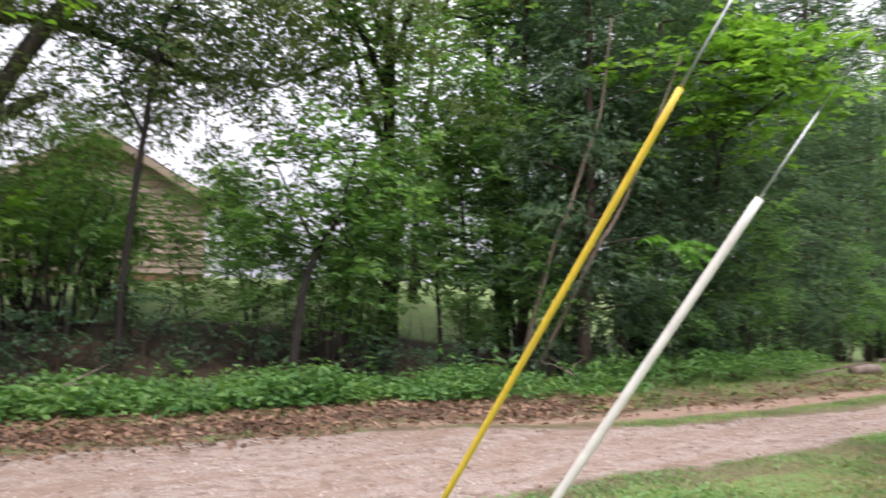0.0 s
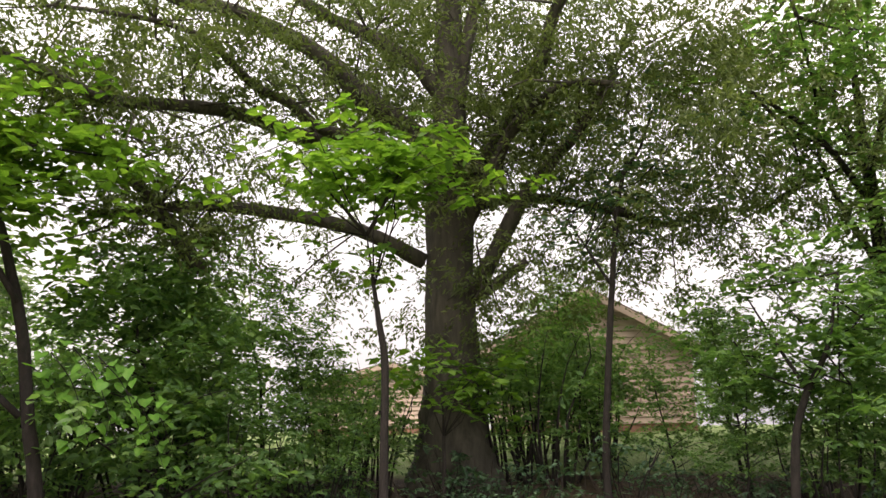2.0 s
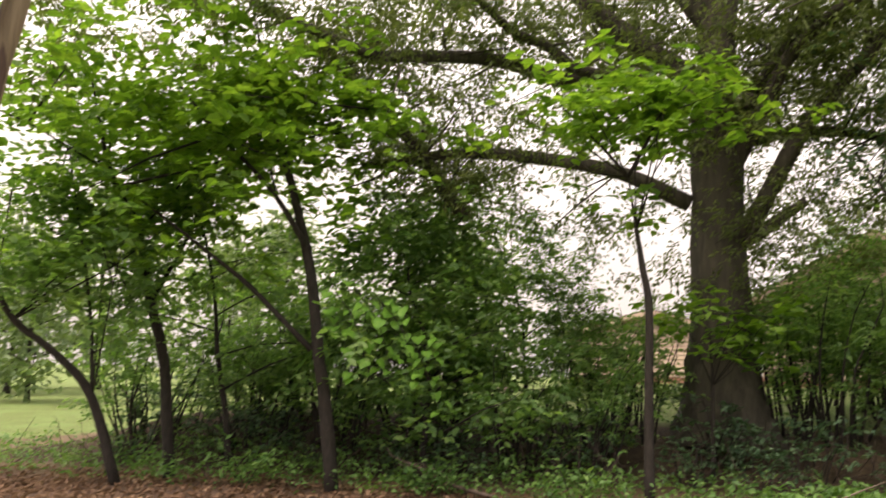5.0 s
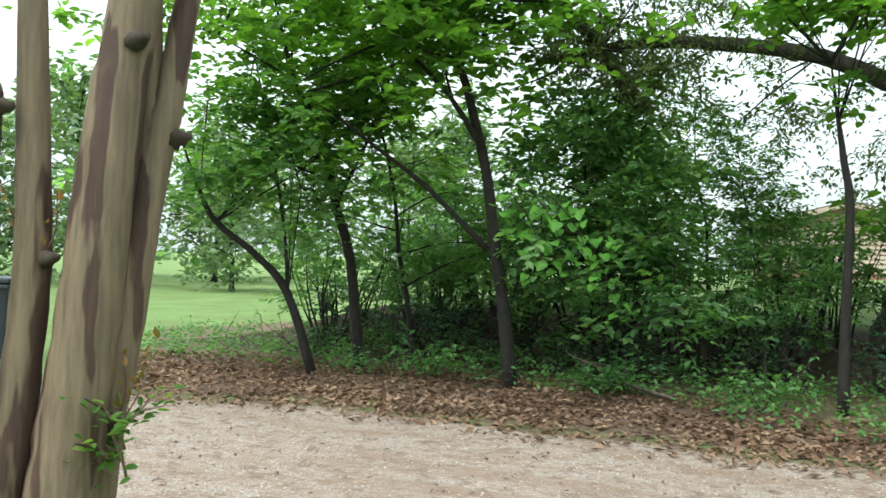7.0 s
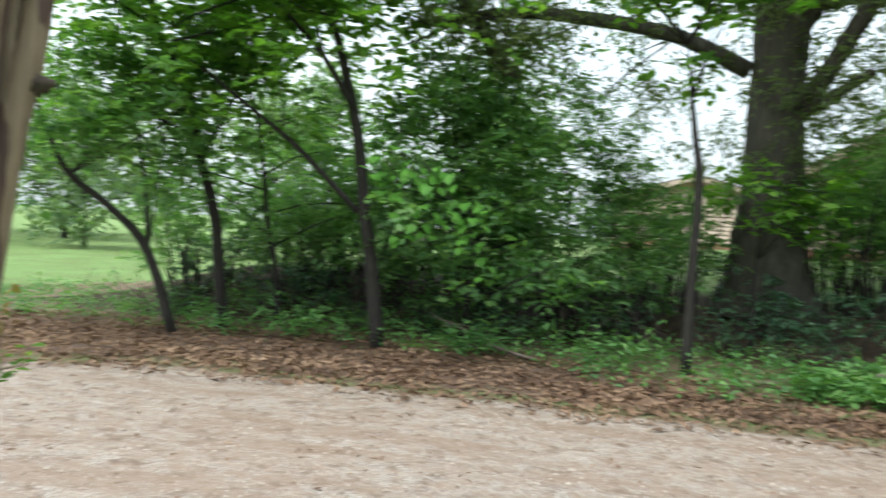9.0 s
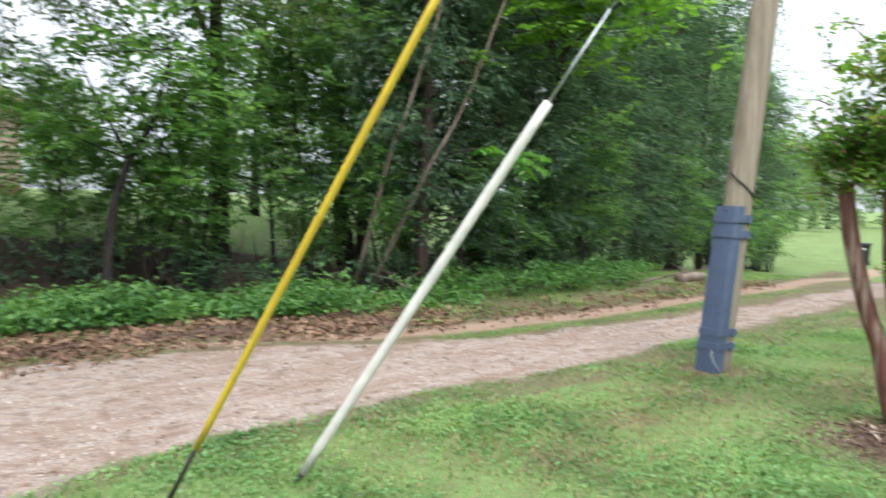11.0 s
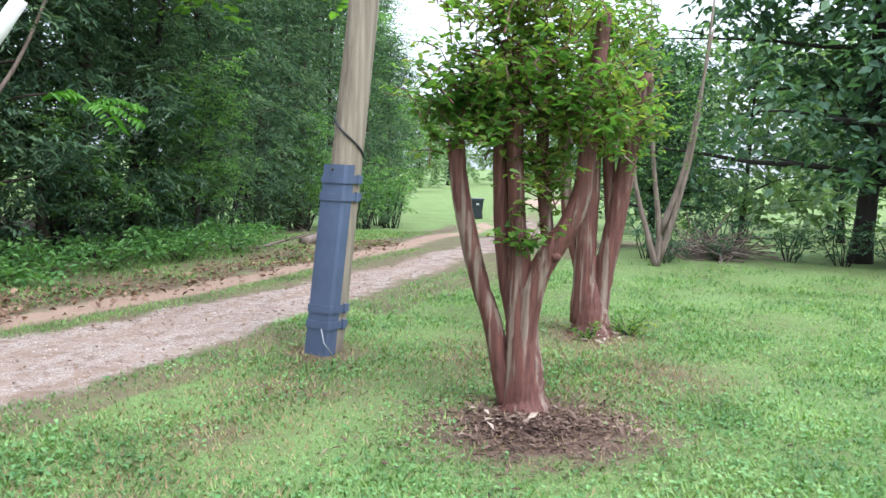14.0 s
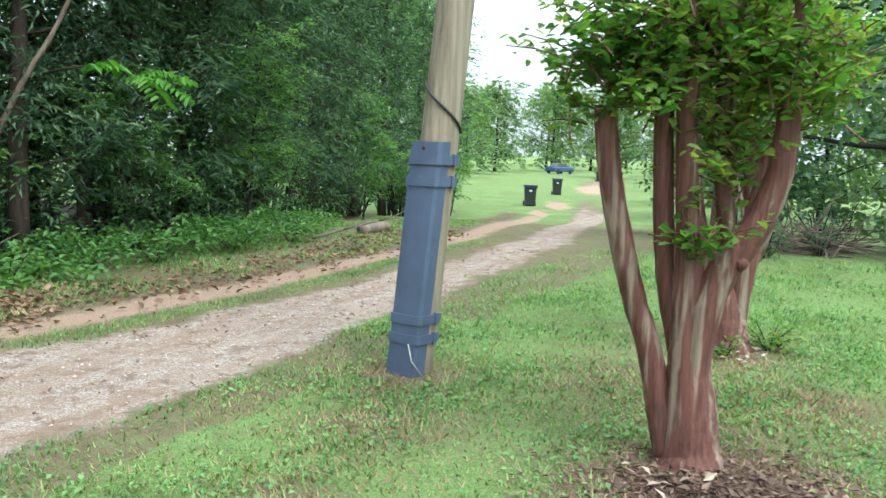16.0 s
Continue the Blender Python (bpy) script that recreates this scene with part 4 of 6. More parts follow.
spots_cedar = [(0.2, 12.6, 0, 0.95), (1.5, 14.2, 50, 1.05), (-0.8, 14.0, 100, 1.0), (2.6, 15.6, 150, 1.0), (3.9, 17.4, 200, 0.95), (5.4, 19.5, 250, 1.0), (7.2, 22.2, 300, 1.0), (9.0, 25.0, 20, 1.05),
               (8.0, 27, 240, 1.35), (12.4, 30.5, 10, 1.0), (15.2, 35, 40, 1.1), (0.9, 13.4, 33, 0.7), (2.2, 14.7, 133, 0.7), (3.4, 16.2, 233, 0.75), (4.8, 18.6, 303, 0.7), (6.4, 21.0, 63, 0.75), (0.2, 14.9, 93, 1.15)]
for k in range(2):
    place_many(stock("cedar", 50 + k), spots_cedar[k::2])
spots_hard = [(2.2, 18.5, 10, 0.8), (6.5, 25.5, 80, 0.85), (0.0, 20, 160, 0.85), (10.5, 32, 230, 0.9), (-3.5, 19, 300, 0.75), (15, 41, 20, 0.9), (20, 47, 90, 1.0), (4, 26, 200, 1.0)]
for k in range(2):
    place_many(stock("hardwood", 60 + k), spots_hard[k::2])
place_many(stock("pine", 70), [(3.8, 21.5, 0, 1.0), (6.8, 24.6, 90, 0.9), (9.6, 29.5, 200, 1.0), (13.5, 36.0, 300, 1.0), (1.4, 19.0, 40, 0.85), (24, 60, 10, 1.1), (30, 75, 60, 1.1)])
place_many(stock("shade", 80), [(14.2, 10.9, 0, 0.95), (16.3, 9.0, 200, 0.9), (17.9, 7.2, 120, 1.0), (24.0, 13.5, 40, 1.1), (13.2, 15.4, 300, 0.5)])
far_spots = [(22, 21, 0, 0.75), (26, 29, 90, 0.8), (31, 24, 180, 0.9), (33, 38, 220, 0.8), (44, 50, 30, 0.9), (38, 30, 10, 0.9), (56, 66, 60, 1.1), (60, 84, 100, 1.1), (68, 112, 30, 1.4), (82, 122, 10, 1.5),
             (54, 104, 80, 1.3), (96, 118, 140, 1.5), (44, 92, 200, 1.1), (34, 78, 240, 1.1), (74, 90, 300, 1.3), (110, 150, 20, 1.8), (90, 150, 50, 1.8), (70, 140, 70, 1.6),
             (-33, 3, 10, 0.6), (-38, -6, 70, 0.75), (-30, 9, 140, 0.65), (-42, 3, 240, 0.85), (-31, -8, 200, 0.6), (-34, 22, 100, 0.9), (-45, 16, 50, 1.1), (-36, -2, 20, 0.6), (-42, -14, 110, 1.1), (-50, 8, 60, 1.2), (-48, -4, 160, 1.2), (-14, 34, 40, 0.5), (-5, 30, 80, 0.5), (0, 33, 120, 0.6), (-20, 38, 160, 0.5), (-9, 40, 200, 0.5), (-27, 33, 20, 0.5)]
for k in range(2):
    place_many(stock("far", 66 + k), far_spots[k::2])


# dead pale limbs that stand among the cedars
def dead_limb(pts, r, seed):
    p = np.array(pts)
    foot = p[0].copy()
    v, f = limb(p - foot, [r, r * 0.35], 6, 3)
    ob = new("dead_limb", mesh_from("dead_limb", v, f, M_DEAD, True))
    ob.location = foot
    tagged(ob, "bare pinkish dead limb leaning in the cedars", "dead limb", "dead limbs in the cedars")


dead_limb([(-0.75, 12.2, 0.1), (-0.3, 12.0, 1.93), (-0.05, 11.9, 2.6), (0.14, 11.9, 3.26), (0.37, 11.9, 4.0), (0.5, 11.9, 5.4)], 0.04, 1)
dead_limb([(-0.5, 12.2, 0.1), (0.3, 11.9, 1.87), (0.6, 11.85, 2.4), (0.9, 11.8, 3.1), (1.5, 11.8, 4.8)], 0.036, 2)


# ---- crape myrtles ----
def crape(at, stems, r_foot, foliage, seed, label, bark=M_CRAPE, leaf=0.06, tall=1.0):
    """A pollarded crape myrtle: fused foot, several smooth stems each its own mesh, bushy sprouts above."""
    rng = np.random.default_rng(seed)
    foot = np.array(at)
    t = thing("crape_myrtle", at, label, "tree", "crape myrtles on the lawn")
    p, r = smooth_line(np.array([(0, 0, -0.05), (0, 0, 0.03), (0.0, 0.0, 0.16 * tall), (0.0, 0.0, 0.34 * tall), (0.0, 0.0, 0.52 * tall), (-0.01, 0.01, 0.75 * tall), (-0.02, 0.02, 0.95 * tall)]), [r_foot * 1.6, r_foot * 1.28, r_foot * 1.08, r_foot * 0.95, r_foot * 0.8, r_foot * 0.62, r_foot * 0.35], 4)
    v, f = tube(p, r, 16, 0.035, rng)
    part_mesh("trunk", mesh_from("trunk", v, f, bark, True), t)
    for pts, a, b in stems:
        v, f = limb(np.array(pts) - foot, [a, (a + b) / 2 * 1.02, b], 10, 5, 0.035)
        part_mesh("stem", mesh_from("stem", v, f, bark, True), t)
    shoots, pts = [], []
    for c, s, n in foliage:
        c = np.array(c) - foot
        for _ in range(int(n * 1.7)):
            a = c + rng.normal(size=3) * np.array(s) * 0.45
            d = unit(np.array([rng.normal(0, 0.6), rng.normal(0, 0.6), rng.uniform(0.2, 1.0)])) * rng.uniform(0.12, 0.34)
            q = np.array([a, a + d * 0.5, a + d + np.array([0, 0, -0.03])])
            shoots.append(tube(q, [0.005, 0.004, 0.002], 4, 0, rng))
            u = np.linspace(0.1, 1, 13)[:, None]
            pts.append(q[0] + (q[2] - q[0]) * u + rng.normal(0, leaf * 0.4, (13, 3)))
    v, f = join(shoots)
    tagged(part_mesh("shoot_growth", mesh_from("shoot_growth", v, f, bark), t), kind="stuff")
    v, f = leaves(np.vstack(pts), leaf, 0.58, 0.15, 0.5, rng, None, True)
    tagged(part_mesh("crown", mesh_from("crown", v, f, M_CRAPE_LEAF), t), kind="stuff")
    return t


C1 = (3.29, 5.13, 0.0)
crape(C1, [
    ([(3.201, 5.185, 0.034), (3.167, 5.207, 0.206), (3.120, 5.236, 0.487), (3.043, 5.284, 0.752), (2.978, 5.325, 1.040), (2.933, 5.353, 1.279), (2.909, 5.368, 1.469), (2.901, 5.373, 1.589)], 0.058, 0.050),
    ([(3.272, 5.141, -0.022), (3.271, 5.142, 0.228), (3.263, 5.147, 0.474), (3.25, 5.15, 0.66), (3.235, 5.16, 0.9), (3.22, 5.17, 1.1)], 0.128, 0.05),
    ([(3.27, 5.15, 0.1), (3.262, 5.17, 0.390), (3.210, 5.239, 0.731), (3.171, 5.263, 1.046), (3.152, 5.275, 1.383), (3.144, 5.280, 1.669), (3.160, 5.270, 2.169)], 0.055, 0.040),
    ([(3.27, 5.14, 0.1), (3.262, 5.13, 0.404), (3.238, 5.139, 0.744), (3.212, 5.155, 1.055), (3.191, 5.168, 1.387), (3.180, 5.175, 1.668), (3.204, 5.160, 2.168)], 0.058, 0.045),
    ([(3.27, 5.14, 0.1), (3.265, 5.125, 0.480), (3.300, 5.088, 0.774), (3.374, 5.042, 0.958), (3.455, 4.991, 1.117), (3.510, 4.957, 1.308), (3.527, 4.947, 1.495), (3.534, 4.942, 1.725), (3.582, 4.912, 2.325)], 0.084, 0.042),
    ([(3.403, 5.095, 0.965), (3.373, 5.113, 1.155), (3.356, 5.124, 1.345), (3.341, 5.134, 1.581), (3.341, 5.134, 2.081)], 0.042, 0.036),
], 0.115, [((2.92, 5.36, 1.74), (0.26, 0.26, 0.24), 70), ((3.16, 5.21, 1.83), (0.28, 0.28, 0.24), 80), ((3.54, 4.97, 1.73), (0.28, 0.28, 0.28), 75), ((3.26, 5.16, 2.26), (0.46, 0.46, 0.4), 120), ((3.35, 5.09, 1.37), (0.08, 0.08, 0.3), 28), ((3.20, 5.07, 1.00), (0.04, 0.04, 0.08), 6)],
      91, "multi-stemmed crape myrtle with smooth peeling red bark and bushy sprouts", M_CRAPE, 0.06, 0.6)
burl = bpy.data.objects["crape_myrtle"]
v, f = limb(np.array([(3.390, 5.067, 0.968), (3.375, 5.006, 0.936), (3.361, 4.967, 0.926)]) - np.array(C1), [0.055, 0.045, 0.02], 12, 4, 0.1)
part_mesh("knot", mesh_from("knot", v, f, M_CRAPE, True), burl, "pruned pinkish knob")
C2 = (5.1, 6.87, 0.0)
crape(C2, [
    ([(5.073, 6.890, -0.037), (5.070, 6.892, 0.137), (5.07, 6.89, 0.4), (5.08, 6.89, 0.7)], 0.165, 0.06),
    ([(5.023, 6.926, 0.097), (5.031, 6.921, 0.478), (5.041, 6.914, 0.923), (5.046, 6.909, 1.227), (5.047, 6.909, 1.528), (5.047, 6.909, 2.128)], 0.100, 0.075),
    ([(5.130, 6.848, 0.108), (5.163, 6.823, 0.489), (5.224, 6.779, 0.935), (5.270, 6.745, 1.338), (5.309, 6.716, 1.670), (5.389, 6.666, 2.270)], 0.095, 0.075),
    ([(5.07, 6.91, 0.1), (5.04, 6.95, 0.470), (4.986, 7.028, 0.776), (4.941, 7.061, 0.979), (4.913, 7.082, 1.284), (4.889, 7.097, 1.884)], 0.060, 0.045),
    ([(5.2, 6.8, 0.6), (5.23, 6.81, 0.898), (5.218, 6.846, 1.233), (5.193, 6.864, 1.600), (5.193, 6.864, 2.100)], 0.062, 0.050),
], 0.15, [((5.02, 6.93, 1.84), (0.32, 0.32, 0.3), 70), ((5.29, 6.73, 1.82), (0.24, 0.24, 0.3), 65), ((5.16, 6.83, 2.48), (0.45, 0.45, 0.5), 110)],
      92, "second crape myrtle with peeling bark and root suckers on the lawn", M_CRAPE, 0.06, 0.6)
C0 = (-2.8, -0.4, 0.0)
crape_near = crape(C0, [
    ([(-2.8, -0.37, 0.1), (-2.78, -0.309, 0.67), (-2.78, -0.279, 0.963), (-2.78, -0.245, 1.285), (-2.78, -0.22, 1.608), (-2.78, -0.19, 1.899), (-2.78, -0.162, 2.095), (-2.77, -0.06, 2.8), (-2.75, 0.02, 3.4)], 0.102, 0.058),
    ([(-2.83, -0.31, 0.2), (-2.86, -0.235, 0.641), (-2.86, -0.205, 0.946), (-2.86, -0.151, 1.283), (-2.86, -0.108, 1.621), (-2.86, -0.075, 1.8), (-2.86, -0.045, 1.962), (-2.86, -0.022, 2.133), (-2.87, 0.05, 2.6), (-2.9, 0.1, 3.2)], 0.072, 0.028),
    ([(-2.86, -0.14, 1.4), (-2.86, -0.1, 1.72), (-2.87, -0.105, 1.95), (-2.87, -0.11, 2.13), (-2.88, -0.12, 2.9)], 0.044, 0.032),
    ([(-2.8, -0.43, 0.1), (-2.82, -0.469, 0.662), (-2.82, -0.445, 0.794), (-2.82, -0.409, 1.115), (-2.82, -0.391, 1.436), (-2.82, -0.398, 1.755), (-2.82, -0.411, 2.07), (-2.82, -0.44, 3.0)], 0.066, 0.036),
    ([(-2.79, -0.5, 0.05), (-2.79, -0.571, 0.676), (-2.79, -0.556, 0.96), (-2.79, -0.539, 1.272), (-2.79, -0.533, 1.583), (-2.79, -0.512, 1.848), (-2.79, -0.537, 2.045), (-2.78, -0.58, 3.0)], 0.05, 0.038),
], 0.15, [((-2.9, 0.0, 3.6), (0.5, 0.5, 0.4), 60), ((-2.7, -0.5, 3.5), (0.5, 0.5, 0.4), 60), ((-2.76, -0.15, 0.95), (0.025, 0.03, 0.1), 6)],
      93, "crape myrtle with thick tan and brown peeling stems beside the gravel", M_CRAPE_TAN, 0.036, 0.6)
for (x, y, z), r, d in (((-2.7, -0.135, 2.05), 0.028, (0.6, 0.5, 0.1)), ((-2.84, -0.02, 1.81), 0.03, (0.3, 0.8, 0.1)), ((-2.77, -0.475, 1.85), 0.03, (0.2, 0.8, 0.05)), ((-2.77, -0.34, 1.45), 0.022, (0.4, 0.7, 0.15)),
                        ((-2.75, -0.485, 0.77), 0.034, (0.4, -0.5, 0.5)), ((-2.79, -0.175, 1.0), 0.03, (0.3, 0.7, 0.2))):
    a = np.array([x, y, z]) - np.array(C0)
    v, f = limb(np.array([a - unit(d) * r, a, a + unit(d) * r * 1.2]), [r * 1.1, r * 0.85, r * 0.3], 10, 3, 0.16)
    part_mesh("knot", mesh_from("knot", v, f, M_CEDAR_BARK, True), crape_near, "dark rough knot")
# young shoots with reddish leaves on the stems
rng_shoot = np.random.default_rng(97)
for a, e, n in (((-2.77, -0.165, 0.97), (-2.73, -0.06, 1.25), 12), ((-2.77, -0.16, 1.0), (-2.75, -0.15, 1.2), 6), ((-2.79, -0.36, 1.45), (-2.76, -0.33, 1.63), 6), ((-2.84, -0.44, 1.5), (-2.82, -0.48, 1.66), 6)):
    a, e = np.array(a) - np.array(C0), np.array(e) - np.array(C0)
    line = np.array([a, (a + e) / 2 + np.array([0.01, 0.015, -0.01]), e])
    v, f = limb(line, [0.003, 0.0015], 5, 3)
    shoot = part_mesh("shoot", mesh_from("shoot", v, f, M_CRAPE, True), crape_near)
    p = a + (e - a) * np.linspace(0.25, 1.02, n)[:, None] + rng_shoot.normal(0, 0.007, (n, 3))
    v, f = leaves(p, 0.034, 0.45, -0.5, 0.3, rng_shoot, unit(e - a)[None] * 0.5, True)
    tagged(part_mesh("foliage", mesh_from("foliage", v, f, M_RED_LEAF), shoot, "bronze young leaves"), kind="stuff")

# thin many-stemmed tree at the far side of the lawn
rng_thin = np.random.default_rng(95)
T0 = (9.4, 10.9, ground_at(9.4, 10.9))
thin_lines = [np.array([(0, 0, 0), (-0.12, 0.1, 0.5), (-0.35, 0.27, 1.6), (-0.42, 0.35, 3.4)]), np.array([(0.02, 0, 0), (0.02, 0, 0.6), (-0.1, 0.1, 1.8), (-0.2, 0.2, 4)]),
              np.array([(0.05, 0, 0.1), (0.2, -0.15, 0.9), (0.35, -0.3, 2.0), (0.5, -0.4, 4.2)]), np.array([(0.04, 0, 0.5), (0.28, -0.22, 1.6), (0.5, -0.4, 3.6)])]
c_thin = scatter_on(thin_lines, 130, 0.55, 0.35, rng_thin)
tree_object("small_tree", T0, "small bare-stemmed tree with thin light crown", "tree", [limb(p, [0.06, 0.04, 0.015], 6, 4) for p in thin_lines], M_DEAD,
            leaves(clusters(c_thin, 10, 0.4, 0.7, rng_thin), 0.07, 0.5, 0.3, 0.4, rng_thin), M_SHRUB_LEAF)


# ---- the pole and its guys ----
def box(bm, size, m):
    return bmesh.ops.create_cube(bm, size=1, matrix=m @ Matrix.Diagonal((*size, 1)))


def bevelled(bm, w, segs=2):
    bmesh.ops.bevel(bm, geom=bm.edges[:], offset=w, segments=segs, profile=0.6, affect="EDGES")


def build_pole():
    t = thing("utility_pole", (2.7, 7.0, 0), "leaning weathered wooden utility pole beside the gravel drive", "pole")
    lean = np.array([0.1, 0.02])
    h = np.linspace(-0.2, 9.5, 30)
    p = np.column_stack([lean[0] * h, lean[1] * h, h])
    v, f = tube(p, 0.122 - 0.003 * h, 20, 0.008, np.random.default_rng(5))
    part_mesh("shaft", mesh_from("shaft", v, f, M_POLE, True), t)
    # the flat-faced channel strapped to the side of the pole
    face = math.radians(210)
    out = np.array([math.cos(face), math.sin(face)])
    across = np.array([-out[1], out[0]])

    def channel(profile, thick, heights):
        """A folded sheet of metal: an outline of (across, out) swept up the leaning pole."""
        q = np.array(profile)
        tn = unit(np.gradient(q, axis=0))
        inner = q + np.column_stack([-tn[:, 1], tn[:, 0]]) * -thick
        loop = np.vstack([q, inner[::-1]])
        bm = bmesh.new()
        rows = []
        for z in heights:
            xy = loop[:, :1] * across + loop[:, 1:] * out + lean * z
            rows.append([bm.verts.new((x, y, z)) for x, y in xy])
        for r0, r1 in zip(rows[:-1], rows[1:]):
            for k in range(len(r0)):
                m = (k + 1) % len(r0)
                bm.faces.new((r0[k], r0[m], r1[m], r1[k]))
        bm.faces.new(rows[0][::-1])
        bm.faces.new(rows[-1])
        bmesh.ops.recalc_face_normals(bm, faces=bm.faces)
        return bm

    outline = [(-0.116, 0.04), (-0.117, 0.08), (-0.116, 0.122), (-0.1, 0.142), (-0.05, 0.149), (0.0, 0.151), (0.05, 0.149), (0.1, 0.142), (0.116, 0.122), (0.117, 0.08), (0.116, 0.04)]
    shield = part("shield", channel(outline, 0.006, np.linspace(-0.03, 1.42, 10)), M_GUARD, t, "blue-grey painted metal shield")
    band_line = [(-0.128, -0.05), (-0.128, 0.06), (-0.126, 0.128), (-0.106, 0.15), (-0.05, 0.158), (0.0, 0.16), (0.05, 0.158), (0.106, 0.15), (0.126, 0.128), (0.13, 0.05), (0.132, -0.03), (0.124, -0.06)]
    for z in (0.22, 0.34, 1.18, 1.31):
        part("strap", channel(band_line, 0.008, (z - 0.028, z - 0.024, z + 0.024, z + 0.028)), M_GUARD, shield)
        bm = bmesh.new()
        box(bm, (0.03, 0.026, 0.075), Matrix.Translation((*(lean * z + across * 0.128 + out * 0.0), z)) @ pose(0, 0, 0, 0, 0, math.degrees(face) + 90))
        bevelled(bm, 0.004, 1)
        part("buckle", bm, M_GUARD, shield)
    bm = bmesh.new()
    bmesh.ops.create_uvsphere(bm, u_segments=10, v_segments=6, radius=0.012, matrix=Matrix.Translation((0.138 + 0.152 * out[0], 0.028 + 0.152 * out[1], 1.385)))
    part("bolt", bm, M_RUSTY, shield)
    a = np.linspace(math.radians(160), math.radians(330), 12)
    z = np.linspace(1.78, 1.48, 12)
    v, f = tube(np.column_stack([lean[0] * z + 0.124 * np.cos(a), lean[1] * z + 0.124 * np.sin(a), z]), np.full(12, 0.009), 6)
    part_mesh("cable", mesh_from("cable", v, f, M_CABLE, True), t, "black cable wrapped round the pole")
    v, f = tube(np.array([(0.15 * math.cos(face + 0.35), 0.17 * math.sin(face + 0.35) - 0.012, 0.2), (0.15 * math.cos(face + 0.45), 0.18 * math.sin(face + 0.4) - 0.03, 0.1), (0.0, -0.24, -0.03)]), [0.005] * 3, 5)
    part_mesh("ground_wire", mesh_from("ground_wire", v, f, M_STEEL, True), t, "loose pale ground wire")


build_pole()


def guy_wire(low, high, colour_mat, radius, label):
    """A ground rod, a plastic guard tube and the strand that runs on upward."""
    lo, hi = np.array(low), np.array(high)
    d = unit(hi - lo)
    foot = lo - d * (lo[2] + 0.08) / d[2]
    t = thing("guy_wire", tuple(foot), label, "guy wire", "guy wires at the drive")
    rod = [np.zeros(3), lo - foot + d * 0.1]
    v, f = tube(np.array(rod), [0.012, 0.012], 8)
    part_mesh("anchor_rod", mesh_from("anchor_rod", v, f, M_RUSTY, True), t)
    n = 14
    p = np.array([lo - foot + (hi - lo) * s for s in np.linspace(0, 1, n)])
    r = np.full(n, radius)
    r[0] *= 0.9
    r[-1] *= 0.9
    outer, fo = tube(p, r, 14, 0.004, np.random.default_rng(3))
    part_mesh("guard", mesh_from("guard", outer, fo, colour_mat, True), t)
    v, f = tube(np.array([p[0] - d * 0.07, p[0] + d * 0.03]), [radius * 0.55, radius * 0.75], 10)
    part_mesh("clamp", mesh_from("clamp", v, f, M_RUSTY, True), t)
    end = p[-1] + d * (6.5 / d[2])
    v, f = tube(np.array([p[-1] - d * 0.05, end]), [0.004, 0.004], 6)
    part_mesh("strand", mesh_from("strand", v, f, M_STEEL, True), t)
    v, f = tube(np.array([p[-1] - d * 0.02, p[-1] + d * 0.5]), [0.0075, 0.006], 6)
    part_mesh("grip", mesh_from("grip", v, f, M_STEEL, True), t)


guy_wire((-0.487, 4.03, 0.05), (0.64, 3.84, 1.88), M_WHITE_PVC, 0.0245, "white plastic guy guard leaning over the lawn edge")
guy_wire((-0.94, 3.75, 0.25), (0.14, 3.14, 2.27), M_YELLOW_PVC, 0.0165, "yellow plastic guy guard leaning over the gravel edge")


# ---- rubbish bins ----
def wheelie_bin(at, turn, label):
    t = thing("wheelie_bin", at, label, "bin", "wheeled bins along the drive")
    t.rotation_euler = (0, 0, radians(turn))
    bm = bmesh.new()
    lo = [(-0.24, -0.26), (0.24, -0.26), (0.24, 0.24), (-0.24, 0.24)]
    hi = [(-0.3, -0.36), (0.3, -0.36), (0.3, 0.34), (-0.3, 0.34)]
    a = [bm.verts.new((x, y, 0.04)) for x, y in lo]
    b = [bm.verts.new((x, y, 1.0)) for x, y in hi]
    for i in range(4):
        bm.faces.new((a[i], a[(i + 1) % 4], b[(i + 1) % 4], b[i]))
    bm.faces.new(a[::-1])
    bm.faces.new(b)
    bevelled(bm, 0.03)
    part("body", bm, M_BIN, t)
    bm = bmesh.new()
    box(bm, (0.68, 0.8, 0.07), Matrix.Translation((0, -0.01, 1.045)))
    bevelled(bm, 0.025)
    part("lid", bm, M_BIN, t)
    bm = bmesh.new()
    box(bm, (0.66, 0.05, 0.05), Matrix.Translation((0, -0.39, 0.97)))
    bevelled(bm, 0.012)
    part("rim", bm, M_BIN, t)
    bm = bmesh.new()
    bmesh.ops.create_cone(bm, cap_ends=True, segments=10, radius1=0.018, radius2=0.018, depth=0.5, matrix=pose(0, 0.4, 1.0, 0, 90, 0))
    part("handle", bm, M_BIN, t)
    for x in (-0.29, 0.29):
        bm = bmesh.new()
        bmesh.ops.create_cone(bm, cap_ends=True, segments=20, radius1=0.13, radius2=0.13, depth=0.06, matrix=pose(x, 0.27, 0.13, 0, 90, 0))
        bevelled(bm, 0.008, 1)
        wheel = part("wheel", bm, M_TYRE, t)
    bm = bmesh.new()
    box(bm, (0.14, 0.006, 0.1), Matrix.Translation((0, -0.345, 0.8)) @ pose(0, 0, 0, -6))
    part("mark", bm, M_BIN_LABEL, t, "pale printed mark")
    return t


